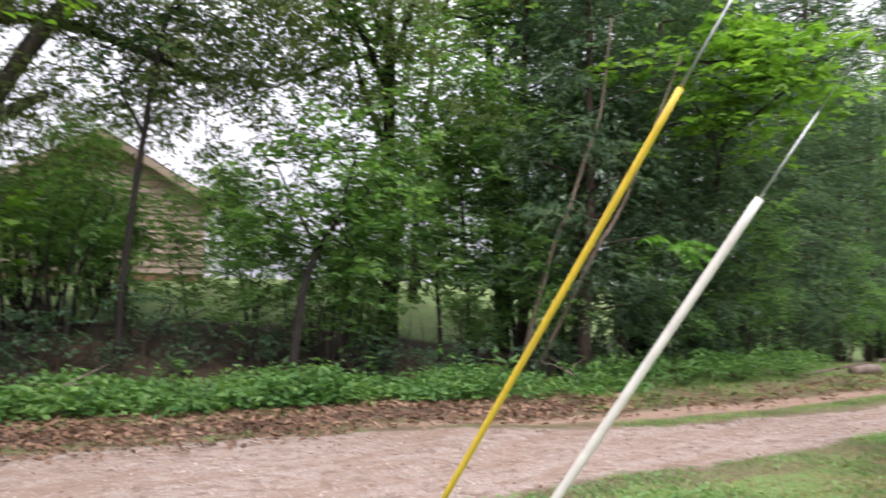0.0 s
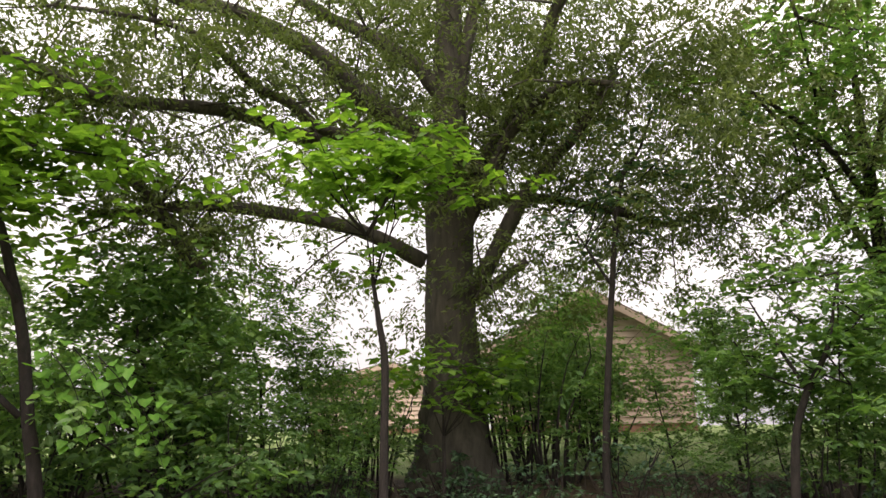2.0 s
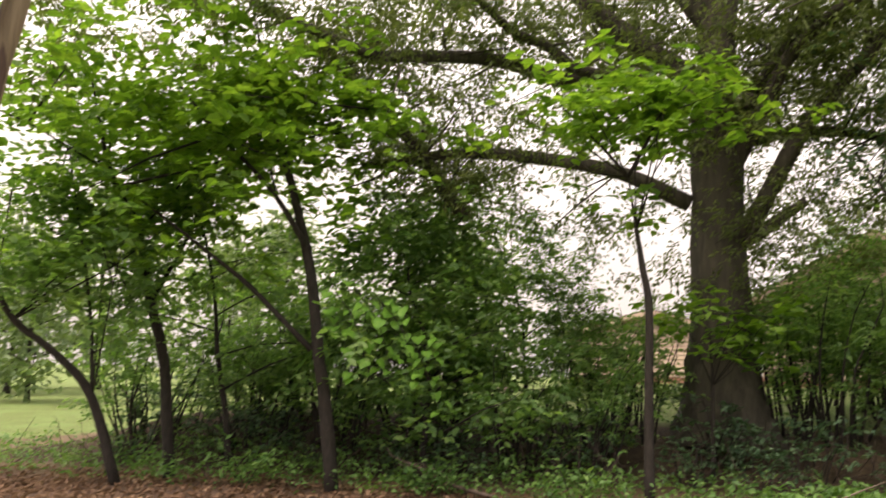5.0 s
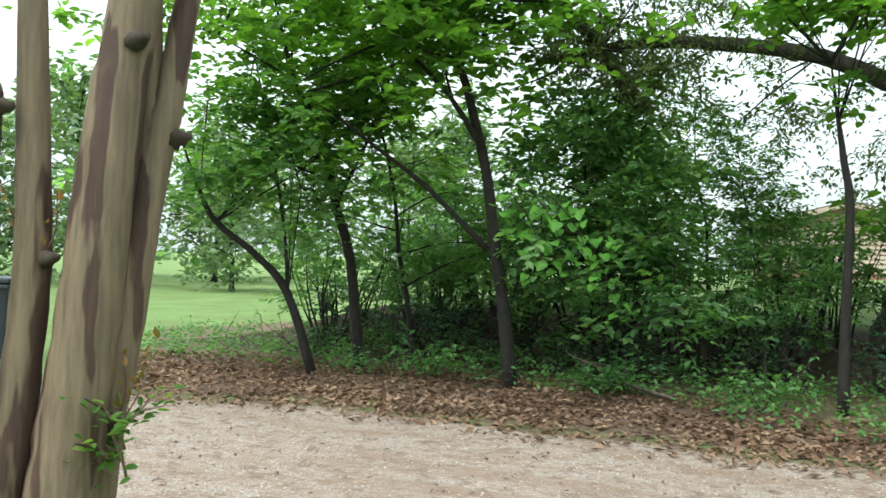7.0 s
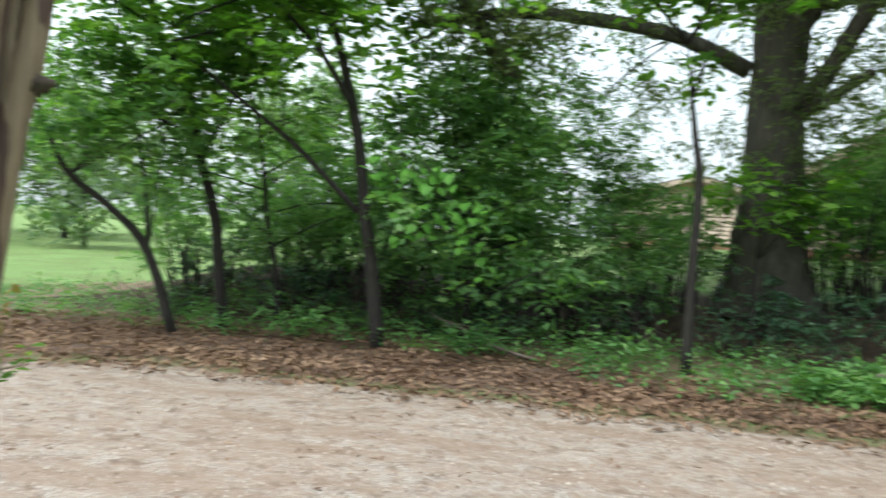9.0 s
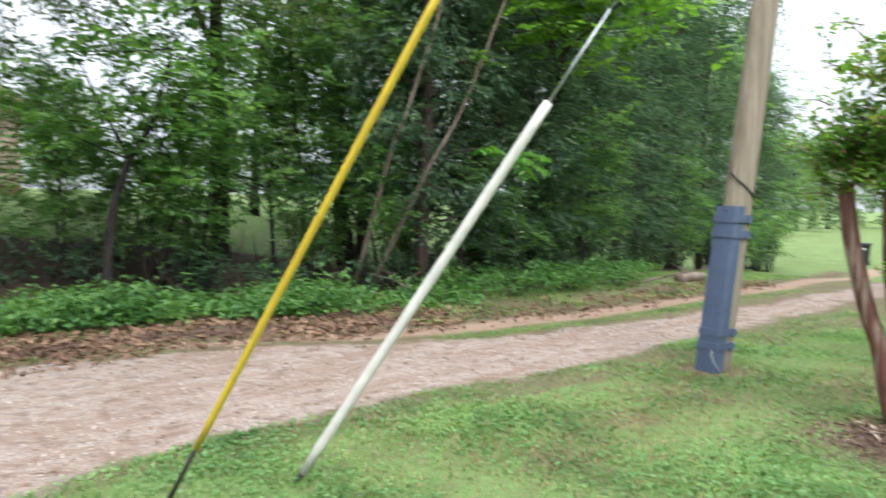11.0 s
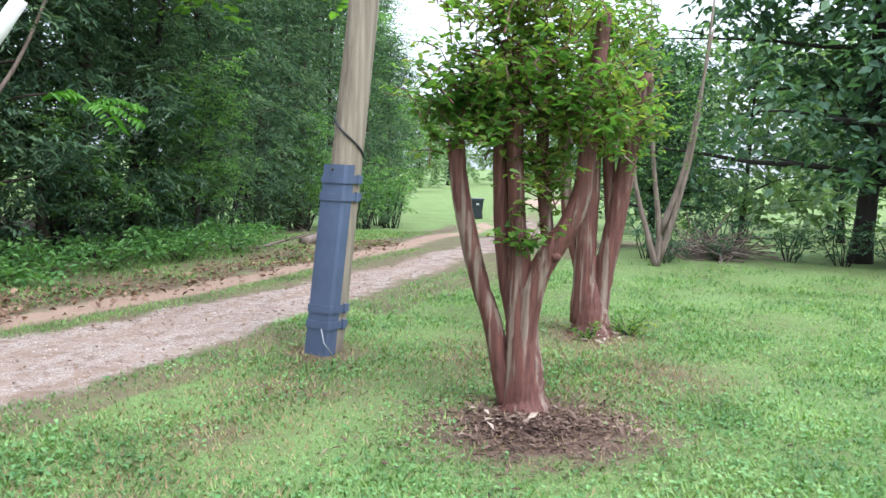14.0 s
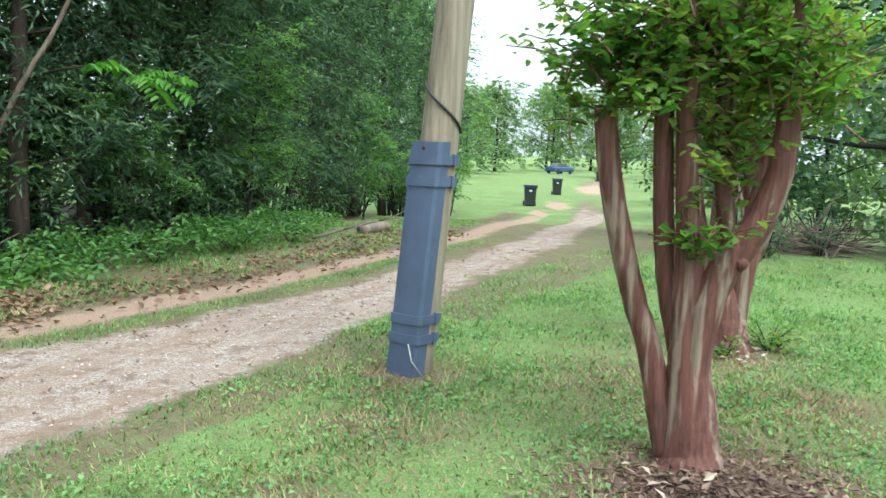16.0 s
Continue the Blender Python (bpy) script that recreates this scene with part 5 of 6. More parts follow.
for (x, y, turn, label) in ((-12.45, -1.95, 75, "dark wheeled bin standing at the edge of the gravel"), (21.73, 38.41, -25, "black wheeled bin on the grass beside the dirt track"),
                            (29.7, 48.7, -25, "black wheeled bin further along the drive"), (49.8, 73.0, -30, "blue-grey wheeled bin far down the drive")):
    b = wheelie_bin((x, y, ground_at(x, y) - 0.01), turn, label)


# ---- houses ----
def house(corner, heading, width, depth, eave, ridge, label, lap=0.16):
    """A gabled house of lapped siding. Local x along the gable wall, y into the house."""
    t = thing("house", corner, label, "house")
    t.rotation_euler = (0, 0, radians(heading))
    for side in range(3):
        z = 0.35
        while z < (ridge if side == 0 else eave) - 0.05:
            bm = bmesh.new()
            if side == 0:
                inset = 0 if z < eave else (z - eave) / (ridge - eave) * width / 2
                box(bm, (max(width - 2 * inset, 0.1), 0.03, lap + 0.01), Matrix.Translation((width / 2, -0.03, z + lap / 2)) @ pose(0, 0, 0, -14))
            else:
                box(bm, (0.03, depth, lap + 0.01), Matrix.Translation((0 if side == 1 else width, depth / 2, z + lap / 2)) @ pose(0, 0, 0, 0, 8 if side == 1 else -8, 0))
            part("siding_board", bm, M_SIDING, t)
            z += lap
    bm = bmesh.new()
    box(bm, (width - 0.04, depth, eave), Matrix.Translation((width / 2, depth / 2 + 0.02, eave / 2)))
    part("core", bm, M_SIDING, t)
    bm = bmesh.new()
    box(bm, (width + 0.05, depth + 0.05, 0.4), Matrix.Translation((width / 2, depth / 2, 0.18)))
    part("footing", bm, M_BRICK_BASE, t, "low brick footing")
    half = width / 2 + 0.35
    slope = math.degrees(math.atan2(ridge - eave, width / 2))
    ln = half / math.cos(radians(slope))
    for s in (-1, 1):
        bm = bmesh.new()
        box(bm, (ln, depth + 0.8, 0.09), Matrix.Translation((width / 2 + s * half / 2, depth / 2, ridge + 0.06 - math.tan(radians(slope)) * half / 2)) @ pose(0, 0, 0, 0, s * slope, 0))
        bevelled(bm, 0.015, 1)
        part("roof", bm, M_ROOF, t, "grey-brown shingle roof")
        bm = bmesh.new()
        box(bm, (ln, 0.04, 0.16), Matrix.Translation((width / 2 + s * half / 2, -0.42, ridge - 0.03 - math.tan(radians(slope)) * half / 2)) @ pose(0, 0, 0, 0, s * slope, 0))
        part("rake_board", bm, M_SIDING, t)
    return t


house((-12.95, 16.55, 1.1), 30.5, 4.9, 8.0, 2.2, 3.6, "tan siding house with a brown gable roof behind the trees")
house((-24.5, 20.5, 1.1), 40, 6.0, 9.0, 1.9, 2.7, "farther house with a grey roof behind the oak")


def far_car(at, turn):
    t = thing("parked_car", at, "blue car parked far beyond the drive", "car")
    t.rotation_euler = (0, 0, radians(turn))
    bm = bmesh.new()
    box(bm, (4.3, 1.75, 0.62), Matrix.Translation((0, 0, 0.62)))
    bevelled(bm, 0.14, 3)
    part("body", bm, M_CAR, t)
    bm = bmesh.new()
    vs = [bm.verts.new(p) for p in ((-1.5, -0.8, 0.9), (1.2, -0.8, 0.9), (1.2, 0.8, 0.9), (-1.5, 0.8, 0.9), (-1.0, -0.65, 1.42), (0.5, -0.65, 1.42), (0.5, 0.65, 1.42), (-1.0, 0.65, 1.42))]
    for q in ((0, 1, 5, 4), (1, 2, 6, 5), (2, 3, 7, 6), (3, 0, 4, 7), (4, 5, 6, 7), (3, 2, 1, 0)):
        bm.faces.new([vs[i] for i in q])
    bevelled(bm, 0.08, 2)
    part("cabin", bm, M_GLASS, t)
    for x in (-1.35, 1.35):
        for y in (-0.82, 0.82):
            bm = bmesh.new()
            bmesh.ops.create_cone(bm, cap_ends=True, segments=20, radius1=0.32, radius2=0.32, depth=0.2, matrix=pose(x, y, 0.32, 90, 0, 0))
            bevelled(bm, 0.02, 1)
            part("wheel", bm, M_TYRE, t)


far_car((62, 100, ground_at(62, 100)), 20)

# ---- ground cover ----
RG = np.random.default_rng(77)


def stuff(name, verts, faces, mat, label, category):
    ob = new(name, mesh_from(name, verts, faces, mat))
    return tagged(ob, label, category, kind="stuff")


def lawn_mask(x, y):
    return (signed(x, y, GRAVEL_POLY) < -0.02) & (signed(x, y, WOOD_POLY) < 0) & (signed(x, y, DIRT_POLY) < 0.05)


def blades(x, y, length, rng):
    n = len(x)
    z = terrain(x, y)
    a = rng.uniform(0, 2 * math.pi, n)
    d = np.stack([np.cos(a), np.sin(a), np.zeros(n)], 1)
    s = np.stack([-np.sin(a), np.cos(a), np.zeros(n)], 1)
    L = (length * rng.uniform(0.5, 1.3, n))[:, None]
    p = np.stack([x, y, z - 0.004], 1)
    w = (0.06 + 0.0 * L) * L + 0.0025
    tip = p + d * L * rng.uniform(0.4, 1.0, (n, 1)) + np.array([0, 0, 1]) * L * rng.uniform(0.35, 0.9, (n, 1))
    v = np.stack([p - s * w, p + s * w, tip], 1).reshape(-1, 3)
    i = np.arange(n)[:, None] * 3
    return v, i + np.array([[0, 1, 2]])


def band(line, lo, hi, n, rng, first=0, last=None):
    """Random places in a band along a line, set off to its far side."""
    P = np.array(line[first:last])
    seg = np.hypot(*(P[1:] - P[:-1]).T)
    cum = np.concatenate([[0], np.cumsum(seg)])
    s = rng.random(n) * cum[-1]
    j = np.clip(np.searchsorted(cum, s) - 1, 0, len(P) - 2)
    d = (P[j + 1] - P[j]) / seg[j][:, None]
    q = P[j] + d * (s - cum[j])[:, None]
    o = rng.uniform(lo, hi, n)
    return q[:, 0] - d[:, 1] * o, q[:, 1] + d[:, 0] * o


def build_grass():
    n = 620000
    r = 0.3 + 15 * RG.random(n) ** 1.35
    a = RG.uniform(math.radians(-8), math.radians(168), n) + RG.normal(0, 0.3, n)
    x, y = 0.4 + r * np.cos(a), 1.2 + r * np.sin(a)
    lump = np.sin(x * 2.1 + 1.3 * np.sin(y * 1.7)) * np.sin(y * 2.6 + 1.1 * np.sin(x * 1.3))
    k = lawn_mask(x, y) & (RG.random(n) < 0.62 + 0.38 * lump) & (RG.random(n) < np.clip((14.5 - r) / 5, 0, 1)) & (y - 0.8 * x < 6.2)
    for (cx, cy), rr in (((3.17, 4.83), 0.6), ((2.7, 6.95), 0.35), ((5.05, 6.8), 0.4)):
        k &= np.hypot(x - cx, y - cy) > rr * (0.6 + 0.6 * RG.random(n))
    x, y, r = x[k], y[k], r[k]
    v, f = blades(x, y, (0.03 + 0.0025 * r) * (1.15 + 0.35 * lump[k]), RG)
    stuff("lawn_grass", v, f, M_GRASS, "short mown green lawn grass with clover", "grass")
    spots = np.array([(3.2, 4.9), (5.05, 6.8), (2.7, 6.9), (4.1, 5.9), (1.5, 5.4), (0.9, 4.5), (4.5, 5.6), (3.8, 6.4), (2.2, 6.1), (1.9, 3.6), (0.2, 4.9)])
    q = spots[RG.integers(0, len(spots), 16000)] + RG.normal(0, 0.42, (16000, 2))
    q = q[lawn_mask(q[:, 0], q[:, 1])]
    v, f = blades(q[:, 0], q[:, 1], 0.045, RG)
    stuff("dry_grass", v, f, M_STRAW, "thin dry straw-coloured grass in worn patches of lawn", "grass")
    pick = RG.random(len(x)) < 0.17 * (1 + lump[k])
    c = np.stack([x[pick], y[pick], terrain(x[pick], y[pick]) + 0.012 + 0.022 * RG.random(pick.sum())], 1)
    v, f = leaves(c, 0.024 + 0.001 * r[pick], 0.8, 0.0, 0.75, RG)
    stuff("clover", v, f, M_CLOVER, "small round clover leaves among the lawn grass", "clover")
    x, y = band(DIRT_FAR, 0.15, 2.6, 42000, RG, 1, 7)
    k = RG.random(len(x)) < 0.55 + 0.45 * np.sin(x * 3.1 + 2 * np.sin(y * 1.7))
    v, f = blades(x[k], y[k], 0.07, RG)
    stuff("verge_grass", v, f, M_GRASS, "uneven grass on the verge before the wood", "grass")
    q = RG.random(4500)
    s = np.interp(q, np.linspace(0, 1, 5), [0, 1, 2, 3, 4])
    D = np.array(DIRT_NEAR)[1:6]
    j = np.minimum(s.astype(int), 3)
    base = D[j] + (D[j + 1] - D[j]) * (s - j)[:, None]
    x, y = base[:, 0] + RG.normal(0.12, 0.1, 4500), base[:, 1] + RG.normal(-0.15, 0.1, 4500)
    v, f = blades(x, y, 0.045, RG)
    stuff("strip_grass", v, f, M_GRASS, "thin grass strip between the wheel tracks", "grass")


build_grass()


def build_groundcover():
    # low leafy groundcover along the foot of the wood
    x, y = band(LITTER_FAR, 0.0, 1.8, 3000, RG, 5, 10)
    k = RG.random(len(x)) < np.clip(1.25 - np.abs(x + 3.4) / 3.6, 0.12, 1) * (0.7 + 0.3 * np.sin(x * 3.3))
    x, y = x[k], y[k]
    h = 0.05 + 0.22 * RG.random(len(x)) ** 1.5 * (0.65 + 0.35 * np.sin(x * 2.3 + y))
    c = np.stack([x, y, terrain(x, y) + h], 1)
    v, f = leaves(clusters(c, 9, 0.2, 0.4, RG), 0.09, 0.75, 0.15, 0.7, RG)
    stuff("groundcover", v, f, M_IVY_LEAF, "bright green leafy groundcover along the verge", "groundcover")
    x, y = band(LITTER_FAR, 0.5, 2.0, 420, RG, 9, 12)
    c = np.stack([x, y, terrain(x, y) + 0.12 + 0.2 * RG.random(len(x))], 1)
    v, f = leaves(clusters(c, 12, 0.22, 0.7, RG), 0.08, 0.5, 0.1, 0.5, RG)
    stuff("verge_weeds", v, f, M_IVY_LEAF, "low green weeds in front of the cedars", "weeds")
    x, y = band(LITTER_FAR, -0.8, 1.6, 560, RG, 0, 6)
    c = np.stack([x, y, terrain(x, y) + 0.1 + 0.16 * RG.random(len(x))], 1)
    v, f = leaves(clusters(c, 12, 0.24, 0.6, RG), 0.08, 0.55, 0.1, 0.5, RG)
    stuff("verge_weeds", v, f, M_IVY_LEAF, "scattered low green weeds under the thicket", "weeds")
    # fallen leaves
    px = RG.uniform(-13, 7, 150000)
    py = RG.uniform(-1, 16, 150000)
    patch = np.sin(px * 2.3 + 1.4 * np.sin(py * 1.9)) * np.sin(py * 2.1)
    k = (signed(px, py, LITTER_POLY) > RG.uniform(-0.5, 0.25, 150000)) & (RG.random(150000) < np.where(px > 0.5, 0.3, 0.75 + 0.4 * patch))
    x, y = px[k], py[k]
    c = np.stack([x, y, terrain(x, y) + 0.012 + 0.02 * RG.random(len(x))], 1)
    v, f = leaves(c, 0.085, 0.5, 0.0, 0.6, RG)
    stuff("leaf_litter", v, f, M_DRY_LEAF, "brown fallen leaves along the edge of the drive", "leaf litter")
    px, py = RG.uniform(-10, 7, 14000), RG.uniform(-3, 13, 14000)
    edge = signed(px, py, GRAVEL_POLY)
    k = (edge > 0) & (RG.random(14000) < 0.18 + 0.6 * np.exp(-edge / 0.35) + 0.3 * (np.sin(px * 1.9 + py * 2.7) > 0.5))
    x, y = px[k], py[k]
    v, f = leaves(np.stack([x, y, terrain(x, y) + 0.006 + 0.008 * RG.random(len(x))], 1), 0.045, 0.4, 0.0, 0.75, RG)
    stuff("leaf_bits", v, f, M_DRY_LEAF, "dark dry leaf bits and twigs scattered on the gravel", "leaf bits")
    for (cx, cy), n in (((3.05, 4.93), 26), ((5.05, 6.6), 22), ((5.35, 6.7), 14)):
        x, y = cx + RG.normal(0, 0.16, n), cy + RG.normal(0, 0.1, n)
        v, f = leaves(np.stack([x, y, terrain(x, y) + 0.025 + 0.02 * RG.random(n)], 1), 0.065, 0.4, -0.1, 0.6, RG)
        stuff("bark_flakes", v, f, M_FLAKE, "pale curled bark flakes shed at the tree foot", "bark flakes")
    # dead twigs under the thicket
    x, y = band(HEDGE, -0.5, 1.6, 520, RG, 0, 8)
    pieces = []
    for q in np.stack([x, y, terrain(x, y)], 1)[x > -13.2]:
        d = np.array([RG.normal(0, 0.35), RG.normal(0, 0.35), RG.uniform(0.05, 0.7)])
        w = RG.normal(0, 0.1, 3)
        pieces.append(tube(np.array([q, q + d * 0.5 + w, q + d]), [0.008, 0.006, 0.003], 4, 0, RG))
    v, f = join(pieces)
    stuff("dead_twigs", v, f, M_CEDAR_BARK, "dry brown twigs standing and lying under the thicket", "twigs")
    # bark chips round the crape myrtle
    n = 1900
    a, r = RG.uniform(0, 2 * math.pi, n), np.abs(RG.normal(0, 0.4, n))
    x, y = 3.17 + 1.15 * r * np.cos(a), 4.8 + 0.85 * r * np.sin(a)
    c = np.stack([x, y, terrain(x, y) + 0.012 + 0.015 * RG.random(n)], 1)
    v, f = leaves(c, 0.05, 0.35, 0.0, 0.7, RG)
    stuff("bark_chips", v, f, M_CHIP, "loose bark chips and dead leaves round the tree foot", "mulch")
    # gravel stones proud of the drive
    px = RG.uniform(-11, 7, 90000)
    py = RG.uniform(-4, 13, 90000)
    k = (signed(px, py, GRAVEL_POLY) > 0.05) & (np.hypot(px, py) < 11.5)
    x, y = px[k][:9000], py[k][:9000]
    n = len(x)
    s = RG.uniform(0.005, 0.013, n)
    octa = np.array([(1, 0, 0), (0, 1, 0), (-1, 0, 0), (0, -1, 0), (0, 0, 0.7), (0, 0, -0.7)])
    jig = octa[None] * (1 + RG.normal(0, 0.25, (n, 6, 1))) + RG.normal(0, 0.15, (n, 6, 3))
    v = (jig * s[:, None, None] + np.stack([x, y, terrain(x, y) + s * 0.3], 1)[:, None]).reshape(-1, 3)
    i = np.arange(n)[:, None] * 6
    tri = np.array([(0, 1, 4), (1, 2, 4), (2, 3, 4), (3, 0, 4), (1, 0, 5), (2, 1, 5), (3, 2, 5), (0, 3, 5)])
    f = (i[:, :, None] + tri[None]).reshape(-1, 3)
    stuff("gravel", v, f, M_GRAVEL, "loose pinkish gravel on the drive", "gravel")


build_groundcover()


# ---- single plants and loose things ----
def fronds(name, at, n, length, leaf, mat, label, category, seed, group=""):
    """Arching stems with paired leaves from one foot."""
    rng = np.random.default_rng(seed)
    t = thing(name, at, label, category, group)
    pieces, pts = [], []
    for i in range(n):
        a = i * 2.4 + rng.normal(0, 0.3)
        up = rng.uniform(0.6, 1.3)
        d = np.array([math.cos(a), math.sin(a), up])
        d = d / np.linalg.norm(d) * length * rng.uniform(0.7, 1.1)
        q = np.array([(0, 0, 0), d * 0.5 + np.array([0, 0, 0.1 * length]), d])
        pieces.append(tube(q, [0.007, 0.005, 0.002], 5, 0, rng))
        for s in np.linspace(0.2, 1, 11):
            c = q[0] * (1 - s) ** 2 + 2 * q[1] * s * (1 - s) + q[2] * s * s
            pts.append(c + rng.normal(0, leaf * 0.45, (2, 3)))
    v, f = join(pieces)
    tagged(part_mesh("stem_growth", mesh_from("stem_growth", v, f, M_DARK_BARK), t), kind="stuff")
    v, f = leaves(np.vstack(pts), leaf, 0.5, 0.25, 0.7, rng)
    tagged(part_mesh("foliage", mesh_from("foliage", v, f, mat), t), kind="stuff")


M_BRIGHT = leaf_material("bright_vine_leaf", (0.05, 0.15, 0.02), (0.09, 0.23, 0.032), (0.15, 0.31, 0.05), 0.42)
for k, (x, y) in enumerate(((-4.1, 8.0), (-2.6, 9.1), (-3.3, 8.7), (-1.2, 10.0), (0.2, 10.9), (1.6, 12.0), (2.6, 12.8), (3.6, 13.9), (-5.6, 7.2), (-7.2, 5.9), (0.9, 11.6), (-8.6, 4.9), (-9.9, 3.2))):
    fronds("weed", (x, y, ground_at(x, y) - 0.02), 5, 0.62 if k % 3 else 0.8, 0.11, M_IVY_LEAF, "tall leafy weed standing in the verge", "weed", 300 + k, "tall weeds of the verge")


def heart_leaf():
    """One heart-shaped blade, folded along its midrib, tip down local -z, face along local y."""
    half = [(0.0, 0.0), (0.2, 0.13), (0.42, 0.06), (0.5, -0.2), (0.36, -0.55), (0.0, -1.0)]
    verts = [(0, 0, 0), (0, 0.03, -0.5), (0, 0.1, -1.0)]
    verts += [(x, -0.16 * x + 0.1 * z * z, z) for x, z in half[1:5]] + [(-x, -0.16 * x + 0.1 * z * z, z) for x, z in half[1:5]]
    faces = [(0, 3, 4, 1), (1, 4, 5), (1, 5, 6, 2), (0, 1, 8, 7), (1, 9, 8), (1, 2, 10, 9)]
    return mesh_from("leaf", verts, faces, M_BRIGHT, True)


def hanging_vine(at, right, strands, label, seed):
    """Trailing stems of large heart-shaped leaves, each leaf its own blade. right: the way in which they trail."""
    rng = np.random.default_rng(seed)
    t = thing("hanging_vine", at, label, "vine")
    u = np.array([*right, 0.0])
    face = math.degrees(math.atan2(u[1], u[0]))
    blade = heart_leaf()
    for (a, za), (b, zb), n in strands:
        back = rng.normal(0, 0.1)
        way = np.array([u[1], -u[0], 0]) * back
        line = np.array([u * a + way + np.array([0, 0, za]), u * (a * 0.45 + b * 0.55) + way + np.array([0, 0, (za + zb) / 2 + 0.12]), u * b + way + np.array([0, 0, zb])])
        p, r = smooth_line(line, [0.006, 0.002], 6)
        v, f = tube(p, r, 5, 0, rng)
        part_mesh("stem", mesh_from("stem", v, f, M_DARK_BARK, True), t)
        for k in range(n):
            q = p[min(int((k + rng.random()) / n * len(p)), len(p) - 1)] + rng.normal(0, 0.075, 3)
            ob = part_mesh("leaf", blade, t)
            size = rng.uniform(0.1, 0.155) * (1 - 0.25 * k / n)
            ob.matrix_basis = Matrix.Translation(q) @ pose(0, 0, 0, rng.normal(-58, 12), rng.normal(0, 18), face + rng.normal(0, 30)) @ Matrix.Scale(size, 4)


hanging_vine((-7.7, 3.9, 1.7), (0.42, 0.91), [((-0.78, 0.35), (-0.4, -0.3), 13), ((-0.6, 0.45), (-0.22, -0.4), 15), ((-0.42, 0.5), (0.02, -0.42), 16), ((-0.2, 0.42), (0.25, -0.4), 15), ((0.0, 0.2), (0.48, -0.68), 15), ((0.2, 0.0), (0.55, -0.5), 9)],
             "vine with big bright green heart-shaped leaves hanging from a sapling", 401)


def leaf_spray(at, ways, label, seed):
    """A spray of long compound leaves, leaflets paired along each rib."""
    rng = np.random.default_rng(seed)
    t = thing("leaf_spray", at, label, "leaf spray")
    for w in ways:
        w = np.array(w)
        p, r = smooth_line(np.array([(0, 0, 0), w * 0.5 + np.array([0, 0, 0.08]), w]), [0.007, 0.002], 6)
        v, f = tube(p, r, 5, 0, rng)
        rib = part_mesh("rib", mesh_from("rib", v, f, M_DARK_BARK, True), t)
        side = unit(np.cross(w, [0, 0, 1]))
        c = p[2:, None] + side[None, None] * np.array([-0.08, 0.08])[None, :, None]
        way = np.tile(np.array([side * -1 - np.array([0, 0, 0.5]), side - np.array([0, 0, 0.5])]), (len(p) - 2, 1))
        v, f = leaves(c.reshape(-1, 3), 0.17, 0.42, 0.2, 0.7, rng, way * 2, True)
        tagged(part_mesh("foliage", mesh_from("foliage", v, f, M_BRIGHT), rib, "bright green leaflets"), kind="stuff")


leaf_spray((1.35, 11.6, 2.0), [(0.55, -0.25, -0.22), (0.62, 0.1, -0.02), (0.3, -0.45, -0.3), (-0.4, -0.3, 0.05)], "bright green compound leaf spray before dark cedars", 402)


def brush_pile(at, size, n, seed):
    rng = np.random.default_rng(seed)
    t = thing("brush_pile", at, "heap of dry brown brush and vines at the lawn's end", "brush pile")
    pieces = []
    for _ in range(n):
        c = rng.normal(size=3) * np.array(size) * 0.45
        c[2] = abs(c[2])
        d = unit(rng.normal(size=3) * np.array([1, 1, 0.4])) * rng.uniform(0.4, 0.9)
        pieces.append(tube(np.array([c - d, c + rng.normal(0, 0.06, 3), c + d]), [0.012, 0.01, 0.004], 4, 0, rng))
    v, f = join(pieces)
    v[:, 2] = np.maximum(v[:, 2], -0.02)
    tagged(part_mesh("brush", mesh_from("brush", v, f, M_DEAD), t), kind="stuff")


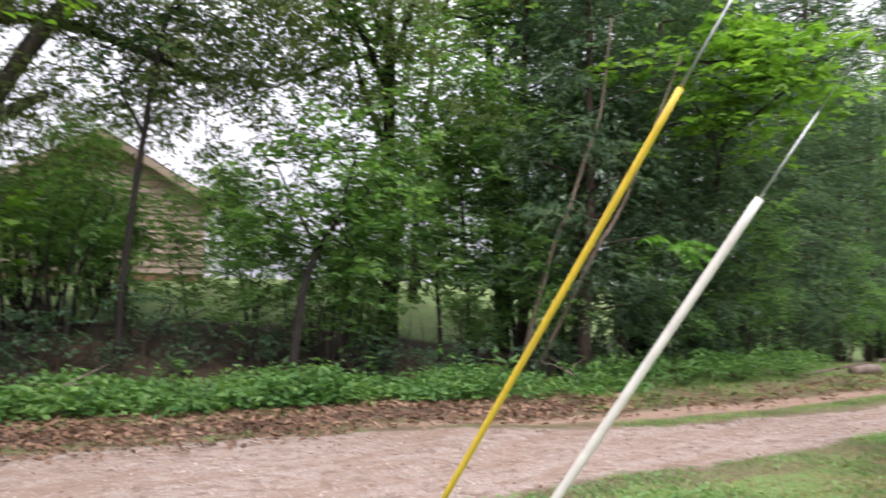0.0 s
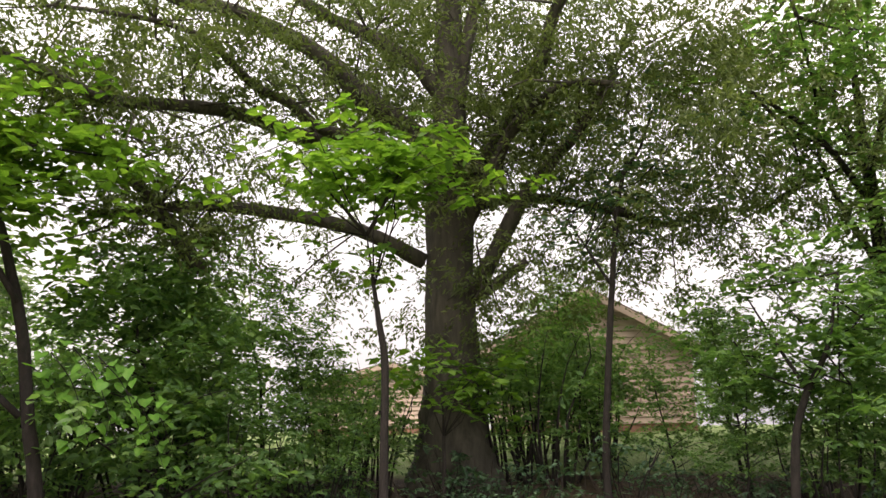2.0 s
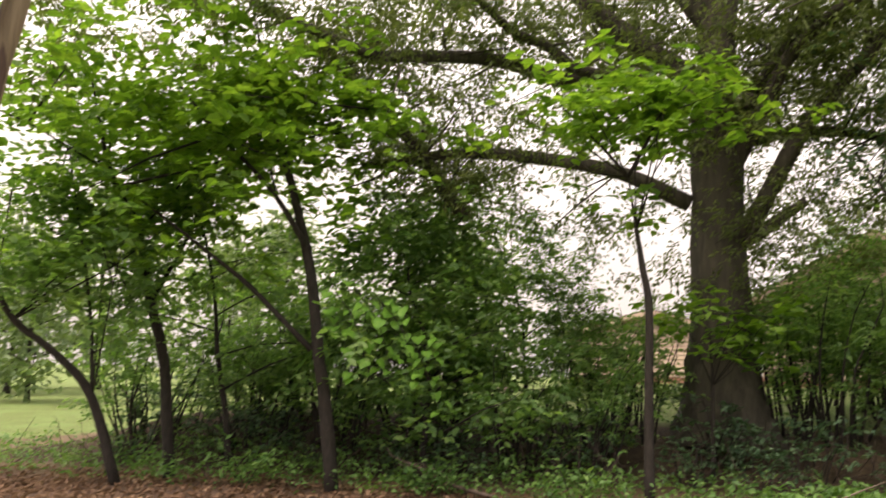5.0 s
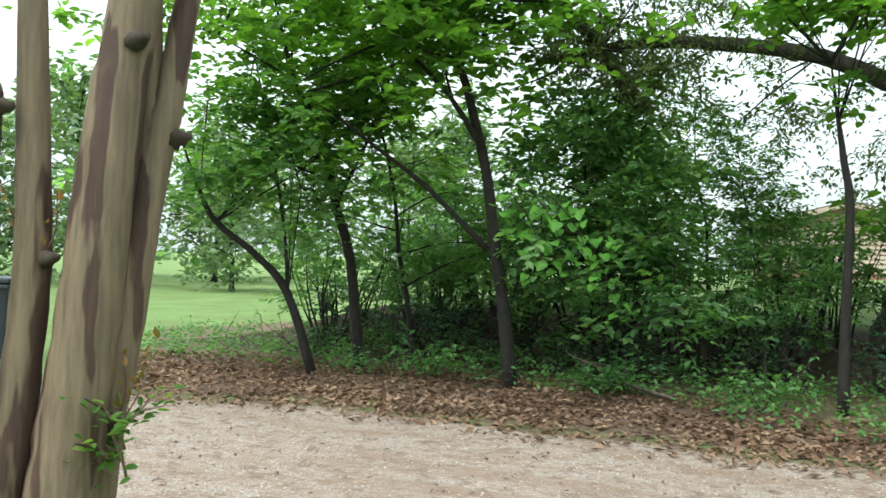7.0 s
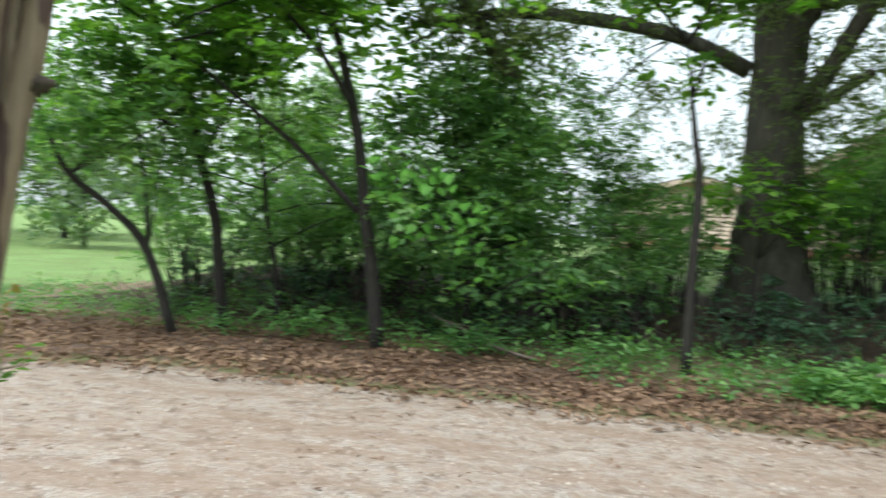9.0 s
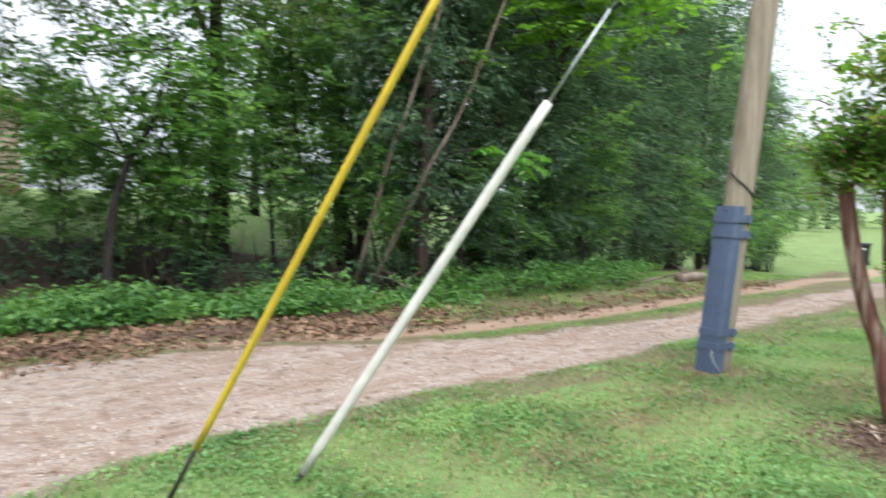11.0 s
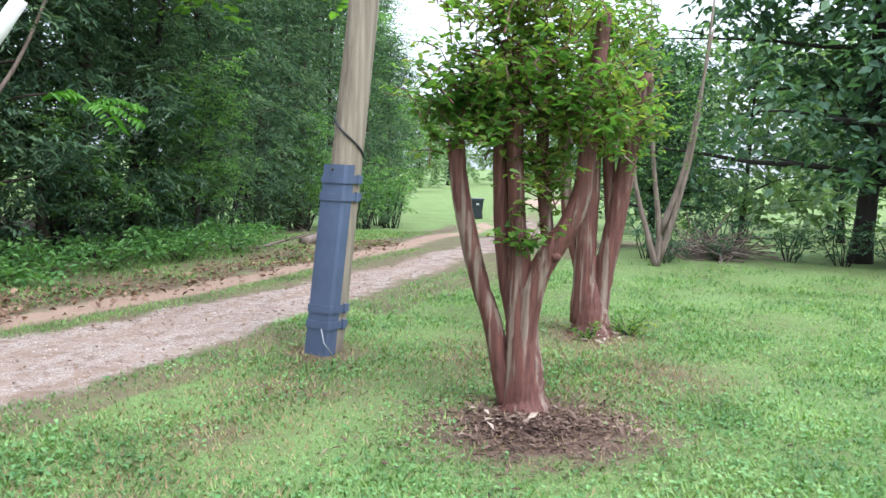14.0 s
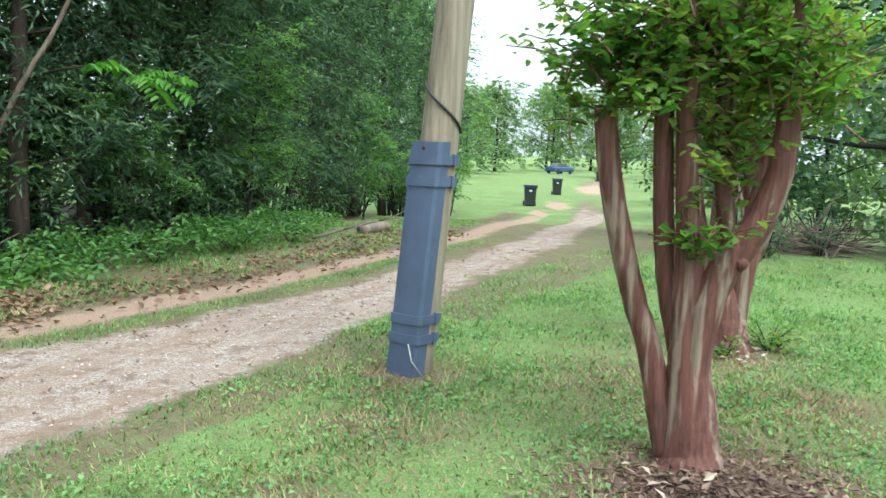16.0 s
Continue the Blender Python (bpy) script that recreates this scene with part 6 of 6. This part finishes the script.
brush_pile((11.6, 12.0, ground_at(11.6, 12.0)), (0.8, 0.8, 0.35), 130, 501)
place_many(stock("bramble", 136), [(10.3, 12.1, 20, 0.9), (12.7, 11.2, 60, 0.9), (13.5, 9.7, 130, 1.0), (14.3, 8.2, 310, 1.1), (15.3, 6.9, 170, 1.2), (9.9, 11.3, 80, 0.7), (11.3, 11.5, 200, 0.6), (14.0, 9.0, 20, 0.9), (13.1, 10.4, 250, 1.1), (12.2, 12.2, 100, 1.2), (14.7, 9.6, 40, 1.4), (15.0, 7.6, 190, 1.2), (15.8, 8.0, 330, 1.0), (16.2, 6.2, 15, 1.3)])


def log(at, length, r, turn, seed):
    rng = np.random.default_rng(seed)
    v, f = limb(np.array([(-length / 2, 0, r), (0, 0.03, r * 1.1), (length / 2, 0, r)]), [r, r * 1.05, r * 0.9], 10, 4)
    ob = new("log", mesh_from("log", v, f, M_DEAD, True))
    ob.location = at
    ob.rotation_euler = (0, 0, radians(turn))
    tagged(ob, "short fallen log lying on the verge by the wood", "log")


log((5.37, 15.35, ground_at(5.37, 15.35) - 0.03), 0.8, 0.1, 40, 1)


def fallen_branch(at, turn, seed, length=1.4):
    rng = np.random.default_rng(seed)
    t = thing("fallen_branch", at, "bleached fallen branch lying on the verge", "branch", "fallen branches")
    t.rotation_euler = (0, 0, radians(turn))
    main = np.array([(0, 0, 0.02), (length * 0.4, 0.1, 0.12), (length * 0.8, 0.0, 0.25), (length, -0.1, 0.3)])
    v, f = limb(main, [0.025, 0.008], 6, 3)
    part_mesh("stem", mesh_from("stem", v, f, M_DEAD, True), t)
    for k in range(3):
        s = main[1 + k % 2]
        v, f = limb(np.array([s, s + np.array([0.25, rng.uniform(-0.3, 0.3), 0.12]), s + np.array([0.45, rng.uniform(-0.5, 0.5), 0.2])]), [0.012, 0.004], 5, 3)
        part_mesh("twig", mesh_from("twig", v, f, M_DEAD, True), t)


for k, (x, y, a) in enumerate(((0.4, 11.2, 120), (-6.2, 6.9, 30), (-8.0, 5.4, 200), (4.0, 14.2, 10))):
    fallen_branch((x, y, ground_at(x, y)), a, 600 + k)

fronds("root_suckers", (5.38, 6.72, ground_at(5.38, 6.72) - 0.02), 10, 0.27, 0.05, M_CRAPE_LEAF, "low leafy root suckers at the crape myrtle foot", "suckers", 700)
fronds("root_suckers", (4.9, 6.66, ground_at(4.9, 6.66) - 0.02), 5, 0.2, 0.05, M_CRAPE_LEAF, "low leafy root suckers at the crape myrtle foot", "suckers", 701)
